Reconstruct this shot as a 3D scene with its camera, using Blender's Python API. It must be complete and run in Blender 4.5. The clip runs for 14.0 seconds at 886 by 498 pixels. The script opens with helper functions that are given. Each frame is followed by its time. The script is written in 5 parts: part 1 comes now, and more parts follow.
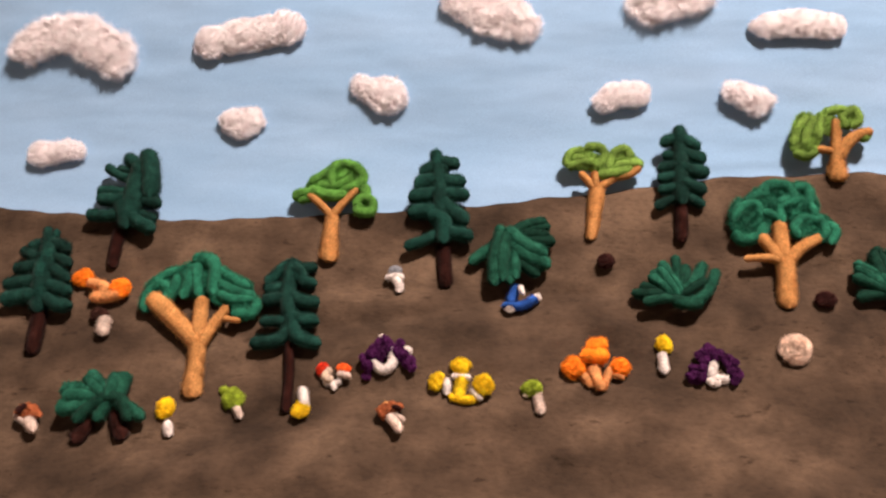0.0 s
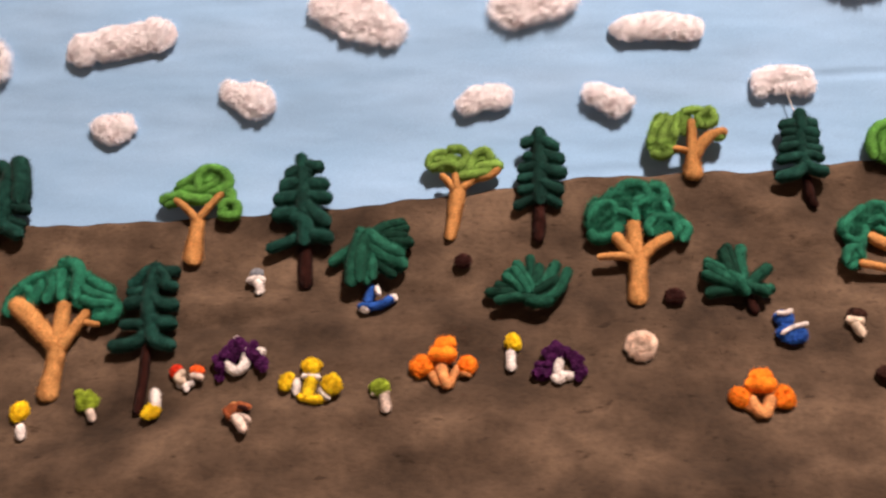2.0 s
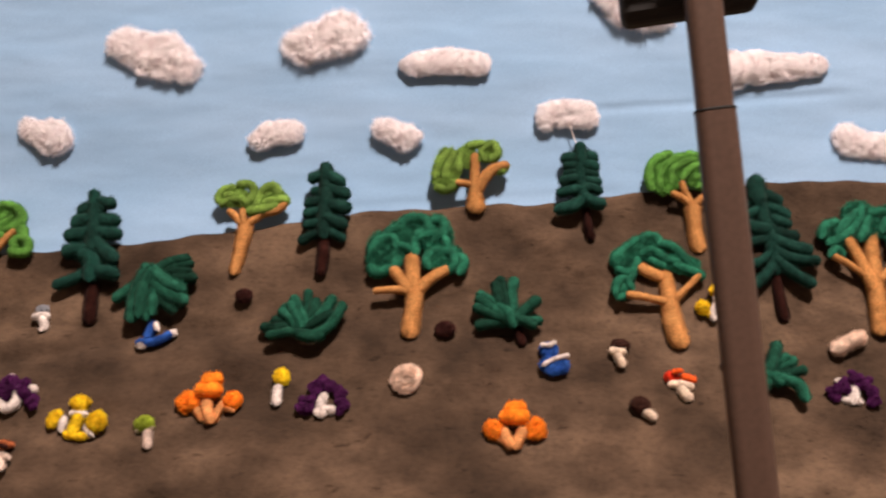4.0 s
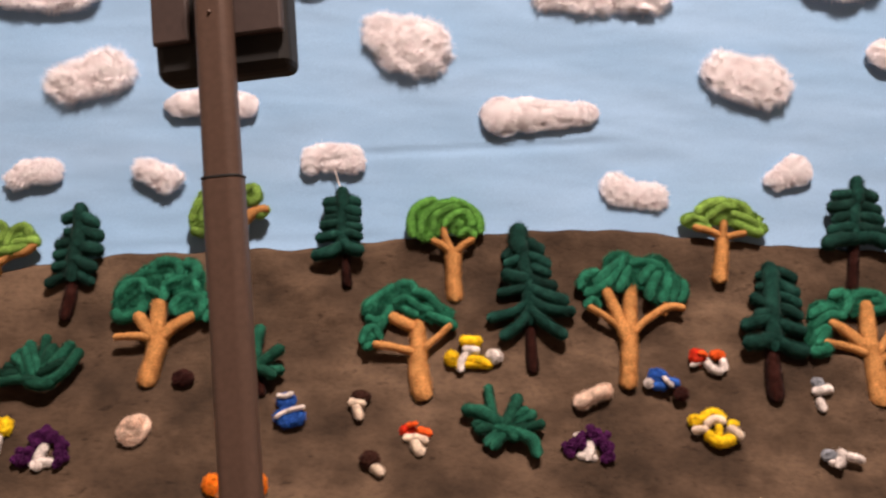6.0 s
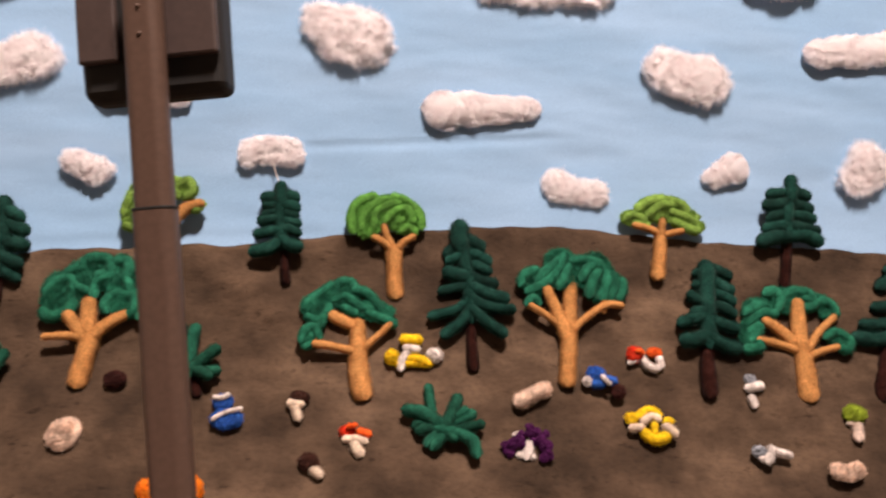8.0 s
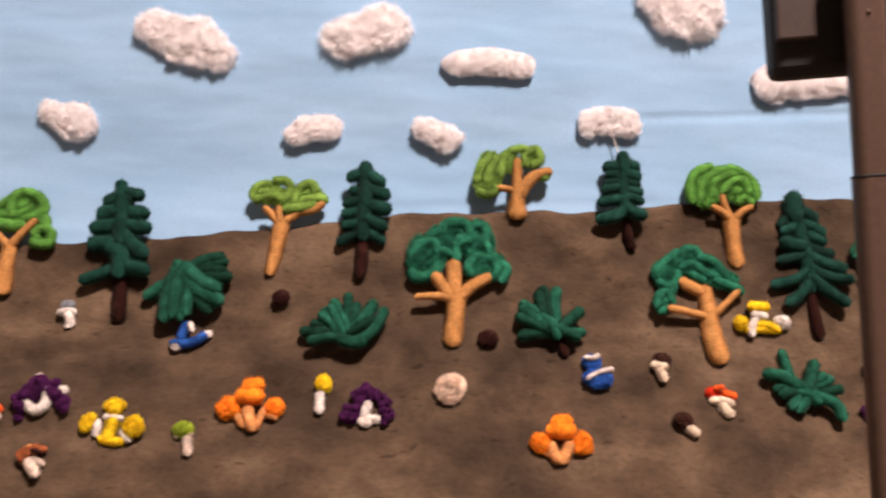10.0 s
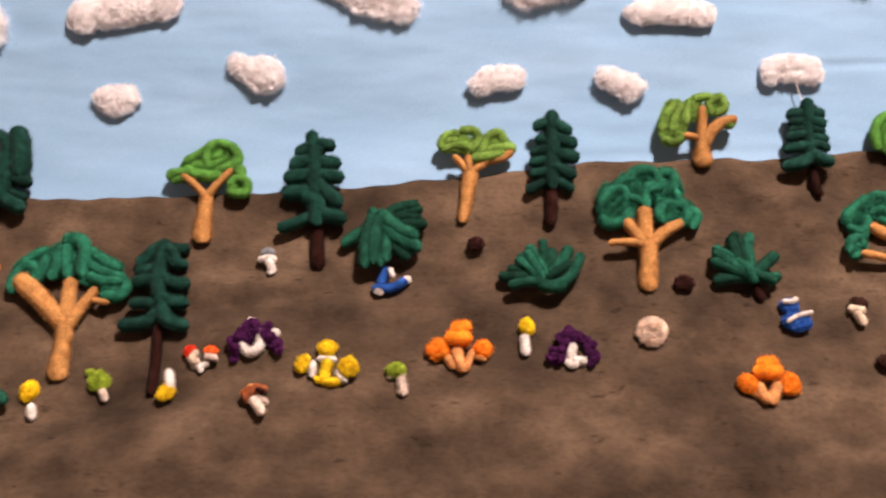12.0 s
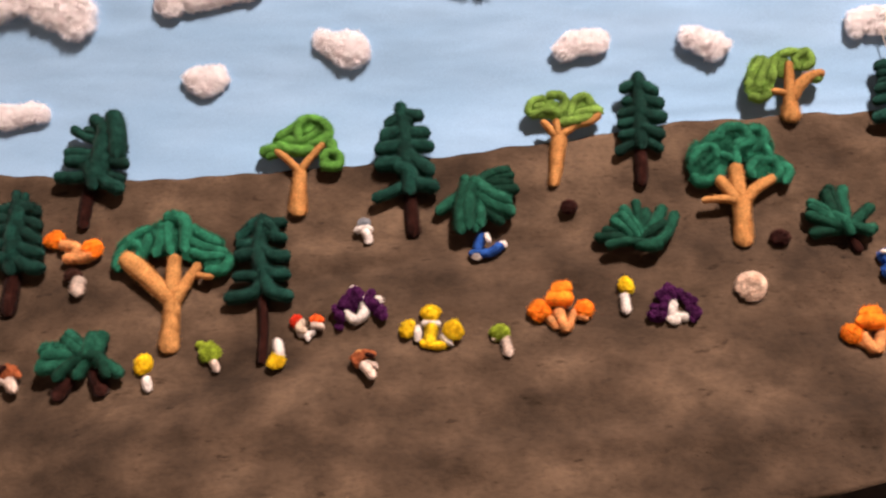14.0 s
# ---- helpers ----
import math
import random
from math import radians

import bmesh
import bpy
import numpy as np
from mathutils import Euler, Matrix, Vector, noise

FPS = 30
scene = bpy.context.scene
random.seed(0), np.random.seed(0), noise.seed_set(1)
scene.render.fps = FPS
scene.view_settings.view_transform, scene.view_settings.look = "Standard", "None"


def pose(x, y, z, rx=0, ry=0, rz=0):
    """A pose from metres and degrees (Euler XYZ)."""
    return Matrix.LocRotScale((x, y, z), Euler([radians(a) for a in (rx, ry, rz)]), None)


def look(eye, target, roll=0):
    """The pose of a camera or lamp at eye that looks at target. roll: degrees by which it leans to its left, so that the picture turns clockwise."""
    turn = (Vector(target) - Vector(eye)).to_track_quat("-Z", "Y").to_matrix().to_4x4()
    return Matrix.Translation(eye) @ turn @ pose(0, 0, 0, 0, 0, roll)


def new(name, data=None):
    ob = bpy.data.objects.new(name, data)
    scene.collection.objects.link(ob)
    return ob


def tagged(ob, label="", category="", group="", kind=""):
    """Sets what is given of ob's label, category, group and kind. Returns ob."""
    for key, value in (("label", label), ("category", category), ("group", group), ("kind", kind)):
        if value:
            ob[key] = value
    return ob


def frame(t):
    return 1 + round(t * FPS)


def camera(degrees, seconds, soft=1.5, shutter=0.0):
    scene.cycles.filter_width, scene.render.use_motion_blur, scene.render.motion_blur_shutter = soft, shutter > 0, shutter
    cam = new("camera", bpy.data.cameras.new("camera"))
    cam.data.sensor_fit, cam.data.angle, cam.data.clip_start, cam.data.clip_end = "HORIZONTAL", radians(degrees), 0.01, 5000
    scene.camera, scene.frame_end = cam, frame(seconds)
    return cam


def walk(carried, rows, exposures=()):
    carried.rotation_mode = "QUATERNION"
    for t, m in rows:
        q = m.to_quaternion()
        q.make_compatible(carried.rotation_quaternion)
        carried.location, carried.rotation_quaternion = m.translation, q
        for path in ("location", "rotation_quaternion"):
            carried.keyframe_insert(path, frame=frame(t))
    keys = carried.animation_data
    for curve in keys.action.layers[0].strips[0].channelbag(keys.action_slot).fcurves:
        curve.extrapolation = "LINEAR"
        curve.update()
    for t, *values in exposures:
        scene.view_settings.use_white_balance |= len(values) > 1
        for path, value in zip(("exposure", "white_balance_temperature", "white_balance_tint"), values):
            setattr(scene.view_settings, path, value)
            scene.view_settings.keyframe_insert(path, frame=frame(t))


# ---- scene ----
cam = camera(54, 14.0, 2.2, 0.4)
PATH = [
    (0, look((0.0326, -0.5627, -0.0364), (-0.0226, 0.4338, 0.0257), 0.53)),
    (0.5, look((0.0406, -0.5641, -0.0384), (-0.0158, 0.4327, 0.0181), 0.02)),
    (1, look((0.0617, -0.5646, -0.0424), (0.0063, 0.4323, 0.0120), -0.36)),
    (1.5, look((0.0890, -0.5640, -0.0427), (0.0401, 0.4333, 0.0118), -0.64)),
    (2, look((0.1182, -0.5653, -0.0409), (0.0732, 0.4311, 0.0304), -0.18)),
    (2.2, look((0.1289, -0.5661, -0.0399), (0.0858, 0.4304, 0.0322), -0.13)),
    (4.3, look((0.2799, -0.5719, -0.0224), (0.2505, 0.4242, 0.0605), -0.84)),
    (4.5, look((0.2975, -0.5708, -0.0208), (0.2683, 0.4248, 0.0683), -0.82)),
    (5, look((0.3394, -0.5692, -0.0173), (0.3120, 0.4247, 0.0893), -0.63)),
    (5.5, look((0.3766, -0.5626, -0.0170), (0.3610, 0.4312, 0.0932), -0.39)),
    (6, look((0.3966, -0.5596, -0.0109), (0.4009, 0.4346, 0.0962), -0.18)),
    (6.5, look((0.4156, -0.5612, -0.0018), (0.4356, 0.4332, 0.1021), 0.01)),
    (7, look((0.4245, -0.5505, 0.0095), (0.4922, 0.4431, 0.1001), -0.09)),
    (7.2, look((0.4246, -0.5507, 0.0099), (0.4994, 0.4427, 0.0969), -0.23)),
    (9.3, look((0.2646, -0.5650, 0.0052), (0.3308, 0.4318, 0.0513), 0.26)),
    (9.5, look((0.2401, -0.5650, 0.0023), (0.3034, 0.4318, 0.0501), 0.39)),
    (10, look((0.1890, -0.5652, 0.0040), (0.2244, 0.4336, 0.0400), 0.96)),
    (10.5, look((0.1526, -0.5659, -0.0042), (0.1781, 0.4331, 0.0305), 1.29)),
    (11, look((0.1304, -0.5648, -0.0086), (0.1501, 0.4347, 0.0164), 1.29)),
    (11.5, look((0.1111, -0.5675, -0.0159), (0.1260, 0.4321, 0.0081), 0.94)),
    (12, look((0.0812, -0.5684, -0.0226), (0.0869, 0.4315, -0.0041), 0.69)),
    (12.5, look((0.0579, -0.5700, -0.0288), (0.0563, 0.4298, -0.0126), 0.45)),
    (13, look((0.0542, -0.5696, -0.0252), (0.0471, 0.4304, -0.0179), -0.04)),
    (13.5, look((0.0504, -0.5721, -0.0319), (0.0342, 0.4278, -0.0239), -0.74)),
    (14, look((0.0369, -0.5755, -0.0379), (0.0119, 0.4242, -0.0315), -1.39)),
]
walk(cam, PATH, [(0, 0.10), (2, 0.05), (4.5, -0.20), (7, -0.20), (9.5, -0.02), (11, 0.10), (14, 0.20)])

# ---- light: a warm room lamp high above and behind the viewer ----
world = bpy.data.worlds.new("world")
scene.world = world
world.use_nodes = True
world.node_tree.nodes["Background"].inputs[0].default_value = (1.0, 0.86, 0.72, 1)
world.node_tree.nodes["Background"].inputs[1].default_value = 0.02
LAMP = (0.62, -1.10, 1.64)
lamp_data = bpy.data.lights.new("lamp_light", "AREA")
lamp_data.shape, lamp_data.size, lamp_data.energy = "DISK", 0.22, 126
lamp_data.color = (1.0, 0.785, 0.685)
lamp_light = new("lamp_light", lamp_data)
lamp_light.matrix_world = look(LAMP, (0.25, 0.0, 0.02))


# ---- materials ----
def shader(name, rough=0.9, sheen=0.0):
    m = bpy.data.materials.new(name)
    m.use_nodes = True
    nt = m.node_tree
    b = nt.nodes["Principled BSDF"]
    b.inputs["Roughness"].default_value = rough
    b.inputs["Specular IOR Level"].default_value = 0.2
    b.inputs["Sheen Weight"].default_value = sheen
    b.inputs["Sheen Roughness"].default_value = 0.5
    co = nt.nodes.new("ShaderNodeTexCoord")
    return m, nt, b, co


def noise_node(nt, co, scale, detail=4.0, stretch=None, space="Object"):
    n = nt.nodes.new("ShaderNodeTexNoise")
    n.inputs["Scale"].default_value, n.inputs["Detail"].default_value = scale, detail
    if stretch:
        mp = nt.nodes.new("ShaderNodeMapping")
        mp.inputs["Scale"].default_value = stretch
        nt.links.new(co.outputs[space], mp.inputs[0])
        nt.links.new(mp.outputs[0], n.inputs["Vector"])
    else:
        nt.links.new(co.outputs[space], n.inputs["Vector"])
    return n


def ramp(nt, source, stops):
    r = nt.nodes.new("ShaderNodeValToRGB")
    while len(r.color_ramp.elements) < len(stops):
        r.color_ramp.elements.new(0.5)
    for e, (p, c) in zip(r.color_ramp.elements, stops):
        e.position, e.color = p, (*c, 1)
    nt.links.new(source, r.inputs[0])
    return r


def mix(nt, kind, fac, a, b):
    n = nt.nodes.new("ShaderNodeMix")
    n.data_type, n.blend_type = "RGBA", kind
    for sock, v in ((n.inputs[0], fac), (n.inputs[6], a), (n.inputs[7], b)):
        if hasattr(v, "is_linked"):
            nt.links.new(v, sock)
        else:
            sock.default_value = v if isinstance(v, float) else (*v, 1)
    return n.outputs[2]


def fibrous(nt, b, colour, share):
    """Let part of the light pass through the pile."""
    tr, mx = nt.nodes.new("ShaderNodeBsdfTranslucent"), nt.nodes.new("ShaderNodeMixShader")
    nt.links.new(colour, tr.inputs["Color"])
    mx.inputs[0].default_value = share
    nt.links.new(b.outputs[0], mx.inputs[1])
    nt.links.new(tr.outputs[0], mx.inputs[2])
    nt.links.new(mx.outputs[0], nt.nodes["Material Output"].inputs["Surface"])


def bump(nt, b, height, strength, distance):
    n = nt.nodes.new("ShaderNodeBump")
    n.inputs["Strength"].default_value, n.inputs["Distance"].default_value = strength, distance
    nt.links.new(height, n.inputs["Height"])
    nt.links.new(n.outputs[0], b.inputs["Normal"])


def chenille(name, col, worn=0.68, sheen=0.35, spread=0.16, clear=0.32):
    """Fuzzy wound stem: mottled pile, a little paler where the pile is crushed."""
    m, nt, b, co = shader(name, 0.95, sheen)
    big, fine = noise_node(nt, co, 160, 3), noise_node(nt, co, 750, 2)
    b.inputs["Sheen Tint"].default_value = (*[0.12 + 0.75 * c for c in col], 1)
    dark, pale = [c * worn for c in col], [min(1, c * (2.1 - worn) + 0.006) for c in col]
    r = ramp(nt, big.outputs[0], ((0.32, dark), (0.52, col), (0.72, pale)))
    f = ramp(nt, fine.outputs[0], ((0.3, (0.76, 0.76, 0.76)), (0.5, (1.0, 1.0, 1.0)), (0.68, (1.2, 1.2, 1.2))))
    info = nt.nodes.new("ShaderNodeObjectInfo")
    tone = ramp(nt, info.outputs["Random"], ((0.0, (1 - spread,) * 3), (1.0, (1 + spread,) * 3)))
    c = mix(nt, "MULTIPLY", 1.0, r.outputs[0], f.outputs[0])
    c = mix(nt, "MULTIPLY", 1.0, c, tone.outputs[0])
    nt.links.new(c, b.inputs["Base Color"])
    fibrous(nt, b, c, clear)
    bump(nt, b, fine.outputs[0], 0.6, 0.0006)
    return m


COL = {
    "pine": (0.0055, 0.043, 0.033), "dark": (0.016, 0.145, 0.085), "mid": (0.105, 0.290, 0.052), "light": (0.190, 0.330, 0.065),
    "bush": (0.010, 0.080, 0.050), "bark": (0.027, 0.0052, 0.0028), "wood": (0.540, 0.275, 0.095),
    "orange": (0.92, 0.27, 0.018), "peach": (0.72, 0.34, 0.13), "yellow": (0.86, 0.60, 0.015), "white": (0.74, 0.68, 0.65),
    "cream": (0.80, 0.66, 0.53), "pale": (0.68, 0.56, 0.49), "beige": (0.66, 0.50, 0.40), "purple": (0.085, 0.012, 0.090),
    "blue": (0.028, 0.115, 0.45), "green": (0.30, 0.40, 0.035), "red": (0.70, 0.045, 0.015), "redorange": (0.80, 0.13, 0.02),
    "rust": (0.40, 0.120, 0.045), "darkbrown": (0.050, 0.018, 0.012), "darkred": (0.040, 0.010, 0.008), "grey": (0.36, 0.39, 0.44),
}
SPREAD = {"pine": 0.30, "bush": 0.55, "dark": 0.18, "wood": 0.08}
MAT = {k: chenille(k + "_chenille", v, 0.88 if k == "wood" else 0.68, spread=SPREAD.get(k, 0.12)) for k, v in COL.items()}


def cloud_cotton():
    m, nt, b, co = shader("cloud_cotton", 0.95, 0.2)
    n = noise_node(nt, co, 130, 4)
    r = ramp(nt, n.outputs[0], ((0.3, (0.90, 0.86, 0.87)), (0.5, (0.95, 0.93, 0.94)), (0.7, (0.97, 0.96, 0.97))))
    nt.links.new(r.outputs[0], b.inputs["Base Color"])
    fibrous(nt, b, r.outputs[0], 0.72)
    fine = noise_node(nt, co, 900, 3)
    bump(nt, b, fine.outputs[0], 0.15, 0.0006)
    return m


def sky_cloth_material():
    m, nt, b, co = shader("blue_flannel", 0.95, 0.1)
    big = noise_node(nt, co, 10, 6, (0.7, 1, 2.2))
    r = ramp(nt, big.outputs[0], ((0.35, (0.201, 0.340, 0.517)), (0.65, (0.233, 0.371, 0.549))))
    weave = noise_node(nt, co, 900, 2, (1, 1, 1.6))
    w = ramp(nt, weave.outputs[0], ((0.3, (0.93, 0.93, 0.93)), (0.7, (1.04, 1.04, 1.04))))
    nt.links.new(mix(nt, "MULTIPLY", 1.0, r.outputs[0], w.outputs[0]), b.inputs["Base Color"])
    bump(nt, b, weave.outputs[0], 0.25, 0.0004)
    return m


def ground_cloth_material():
    m, nt, b, co = shader("brown_plush", 0.95, 0.0)
    nap = noise_node(nt, co, 17, 5, (0.85, 1, 1.1))
    r = ramp(nt, nap.outputs[0], ((0.33, (0.031, 0.0197, 0.0124)), (0.50, (0.060, 0.0388, 0.0248)), (0.66, (0.096, 0.0638, 0.0415))))
    pile = noise_node(nt, co, 300, 5, (0.8, 1, 1.4))
    p = ramp(nt, pile.outputs[0], ((0.30, (0.82, 0.82, 0.82)), (0.50, (1.0, 1.0, 1.0)), (0.72, (1.10, 1.10, 1.10))))
    c = mix(nt, "MULTIPLY", 1.0, r.outputs[0], p.outputs[0])
    part_line = noise_node(nt, co, 150, 5, (0.6, 1, 1.5))
    d = ramp(nt, part_line.outputs[0], ((0.27, (0.40, 0.37, 0.34)), (0.36, (1.0, 1.0, 1.0))))
    brushed = noise_node(nt, co, 46, 3, (0.8, 1, 1.0))
    k = ramp(nt, brushed.outputs[0], ((0.36, (0.72, 0.71, 0.70)), (0.5, (1.0, 1.0, 1.0)), (0.66, (1.25, 1.25, 1.25))))
    c = mix(nt, "MULTIPLY", 1.0, c, k.outputs[0])
    nt.links.new(mix(nt, "MULTIPLY", 0.8, c, d.outputs[0]), b.inputs["Base Color"])
    bump(nt, b, pile.outputs[0], 0.45, 0.0012)
    return m


def plain(name, col, rough, metal=0.0, grain=300.0, amount=0.12):
    m, nt, b, co = shader(name, rough)
    b.inputs["Metallic"].default_value = metal
    b.inputs["Specular IOR Level"].default_value = 0.5
    n = noise_node(nt, co, grain, 4)
    r = ramp(nt, n.outputs[0], ((0.3, [c * (1 - amount) for c in col]), (0.7, [c * (1 + amount) for c in col])))
    nt.links.new(r.outputs[0], b.inputs["Base Color"])
    bump(nt, b, n.outputs[0], 0.08, 0.0004)
    return m


COTTON, SKY, PLUSH = cloud_cotton(), sky_cloth_material(), ground_cloth_material()
POLE_METAL = plain("bronze_anodised_tube", (0.092, 0.056, 0.042), 0.42, 0.2, 500)
BLACK = plain("black_plastic", (0.0035, 0.003, 0.003), 0.65, 0, 700)
SMOKY = plain("smoky_plastic", (0.046, 0.030, 0.027), 0.5, 0, 500)
PAINT = plain("wall_paint", (0.42, 0.38, 0.34), 0.8, 0, 40, 0.04)
TABLE = plain("dark_table_wood", (0.05, 0.03, 0.02), 0.5, 0, 60, 0.4)
FLOORING = plain("floor_boards", (0.22, 0.14, 0.08), 0.6, 0, 30, 0.3)
BOARD = plain("backing_board", (0.10, 0.08, 0.07), 0.8, 0, 50, 0.2)
# ---- mesh helpers: millimetres on the cloth, x right, z up along it, -y out of it ----
rng = np.random.default_rng(7)


def drape(x, z):
    """How far back the cloth hangs at x, z: a slope below that turns upright above."""
    k = np.clip(z, -0.11, 0.1102)
    return 0.0063 + -0.03 * x + 0.3905 * z + 0.0866 * x * x + -1.5945 * (k * k + 2 * k * (z - k))


FOLDS = [([(-0.100, -0.0265), (-0.088, -0.0274), (0.0042, -0.0289), (0.030, -0.031)], 0.0030, 0.011),
         ([(-0.110, -0.0600), (-0.0842, -0.0562), (0.0082, -0.0404), (0.1185, -0.0276), (0.150, -0.026)], 0.0042, 0.018),
         ([(-0.216, -0.1640), (-0.204, -0.1370), (-0.175, -0.1215), (-0.1292, -0.1134), (-0.0933, -0.1050), (-0.0442, -0.0935), (0.010, -0.086)], 0.0075, 0.030),
         ([(0.270, 0.0540), (0.2828, 0.0501), (0.3231, 0.0354), (0.3525, 0.0227), (0.370, 0.012)], 0.0028, 0.016)]


def folds(x, z):
    """How far the ground cloth's folds stand out: a crease, then a swell below it."""
    out = 0 * x
    for line, high, wide in FOLDS:
        xs, zs = [p[0] for p in line], [p[1] for p in line]
        s = np.clip((np.interp(x, xs, zs) - z) / wide, 0, 8)
        fade = np.clip((x - xs[0]) / 0.03, 0, 1) * np.clip((xs[-1] - x) / 0.04, 0, 1)
        up = np.clip((z - np.interp(x, xs, zs)) / wide, 0, 8)
        out = out + high * fade * (1.5 * s * np.exp(1 - s) - 0.55 * np.exp(-1.3 * up - 2.5 * s))
    return out


def hang(m, v):
    """How far the curved cloth lies off the flat plane of a thing, at each of its points."""
    r = np.array(m)
    w = np.column_stack([v[:, 0], 0 * v[:, 1], v[:, 2]]) @ r[:3, :3].T + r[:3, 3]
    return (drape(w[:, 0], w[:, 2]) - folds(w[:, 0], w[:, 2]) - w[:, 1]) * r[1, 1]


class Pile:
    """Triangles of one mesh, gathered as arrays."""

    def __init__(self):
        self.v, self.f, self.nv, self.n = [], [], [], 0

    def add(self, v, f, normals=None):
        self.v.append(np.asarray(v, float))
        self.f.append(np.asarray(f, int) + self.n)
        self.nv.append(np.zeros((len(v), 3)) if normals is None else np.asarray(normals, float))
        self.n += len(v)

    def build(self, name, mat, parent=None, label="", unit=0.001):
        v, f, nv = np.concatenate(self.v) * unit, np.concatenate(self.f), np.concatenate(self.nv)
        if parent is not None:
            v[:, 1] += hang(parent.matrix_world, v)
        me = bpy.data.meshes.new(name)
        me.vertices.add(len(v)), me.loops.add(3 * len(f)), me.polygons.add(len(f))
        me.vertices.foreach_set("co", v.ravel())
        me.loops.foreach_set("vertex_index", f.ravel())
        me.polygons.foreach_set("loop_start", np.arange(0, 3 * len(f), 3))
        me.polygons.foreach_set("use_smooth", np.ones(len(f), bool))
        me.update(calc_edges=True)
        if np.any(nv):
            me.normals_split_custom_set_from_vertices(nv.tolist())
        me.materials.append(mat)
        ob = new(name, me)
        ob.parent = parent
        return tagged(ob, label)


def curve_points(pts, step):
    """A smooth line through the given points (rows of any width), in even steps."""
    p = np.asarray(pts, float)
    q = np.vstack([2 * p[0] - p[1], p, 2 * p[-1] - p[-2]])
    rows = []
    for i in range(1, len(q) - 2):
        n = max(2, int(np.ceil(np.linalg.norm((q[i + 1] - q[i])[:3]) / step)))
        t = np.linspace(0, 1, n, endpoint=False)[:, None]
        a, b, c, d = q[i - 1], q[i], q[i + 1], q[i + 2]
        rows.append(0.5 * (2 * b + (c - a) * t + (2 * a - 5 * b + 4 * c - d) * t**2 + (3 * b - a - 3 * c + d) * t**3))
    return np.vstack([*rows, p[-1:]])


def hairs(pile, at, way, length, width, lie=None, shade=True):
    """One thin blade of pile at each place."""
    n = len(at)
    side = np.cross(way, rng.normal(size=(n, 3)) if lie is None else lie)
    side *= (width / 2) / (np.linalg.norm(side, axis=1, keepdims=True) + 1e-9)
    v = np.stack([at - side, at + side, at + way * np.asarray(length).reshape(-1, 1)], 1).reshape(-1, 3)
    pile.add(v, np.arange(3 * n).reshape(-1, 3), None if lie is None or not shade else np.repeat(lie, 3, axis=0))


def stem(pile, pts, sides=9, fuzz=26, step=0.9, rough=0.055):
    """A chenille stem along rows of (x, y, z, radius), with rounded ends and bristling pile."""
    c = curve_points(pts, step)
    r = np.maximum(c[:, 3] * (0.80 if fuzz else 1.0), 0.4)
    p = c[:, :3]
    run = np.r_[0, np.cumsum(np.linalg.norm(np.diff(p, axis=0), axis=1))]
    ends = np.minimum(run, run[-1] - run)
    r = r * np.sqrt(np.clip(1 - np.clip(1 - ends / r, 0, 1) ** 2, 0.03, 1))
    t = np.gradient(p, axis=0)
    t /= np.linalg.norm(t, axis=1, keepdims=True) + 1e-9
    u = np.cross(t, np.array([0, -1.0, 0.02]))
    u /= np.linalg.norm(u, axis=1, keepdims=True) + 1e-9
    w = np.cross(t, u)
    a = np.linspace(0, 2 * np.pi, sides, endpoint=False)
    ring = u[:, None] * np.cos(a)[:, None] + w[:, None] * np.sin(a)[:, None]
    grain = rng.normal(size=(len(p) + 2, sides))
    grain = sum(grain[k:k + len(p)] for k in range(3)) / 1.7
    grain = (grain + np.roll(grain, 1, 1)) / 1.4
    slow = np.interp(run, np.arange(0, run[-1] + 8, 5.0), rng.normal(size=len(np.arange(0, run[-1] + 8, 5.0))))
    lump = 1 + rough * (0.6 * grain + 1.0 * slow[:, None])
    v = p[:, None] + ring * (r[:, None] * lump)[..., None]
    i, j = np.meshgrid(np.arange(len(p) - 1), np.arange(sides), indexing="ij")
    k = (j + 1) % sides
    q = np.stack([i * sides + j, i * sides + k, (i + 1) * sides + k, (i + 1) * sides + j], -1).reshape(-1, 4)
    pile.add(v.reshape(-1, 3), np.vstack([q[:, :3], q[:, [0, 2, 3]]]), ring.reshape(-1, 3))
    n = int(run[-1] * fuzz * 2.2)
    i, ang = rng.integers(0, len(p), n), rng.uniform(0, 2 * np.pi, n)
    out = u[i] * np.cos(ang)[:, None] + w[i] * np.sin(ang)[:, None]
    way = 0.8 * out + 0.55 * rng.normal(size=(n, 3))
    way /= np.linalg.norm(way, axis=1, keepdims=True)
    hairs(pile, p[i] + out * (0.85 * r[i])[:, None] + t[i] * rng.uniform(-0.5, 0.5, (n, 1)) * step, way, rng.uniform(0.35, 0.7, n) * r[i] + 0.3, 0.26, out + 0.4 * rng.normal(size=(n, 3)))


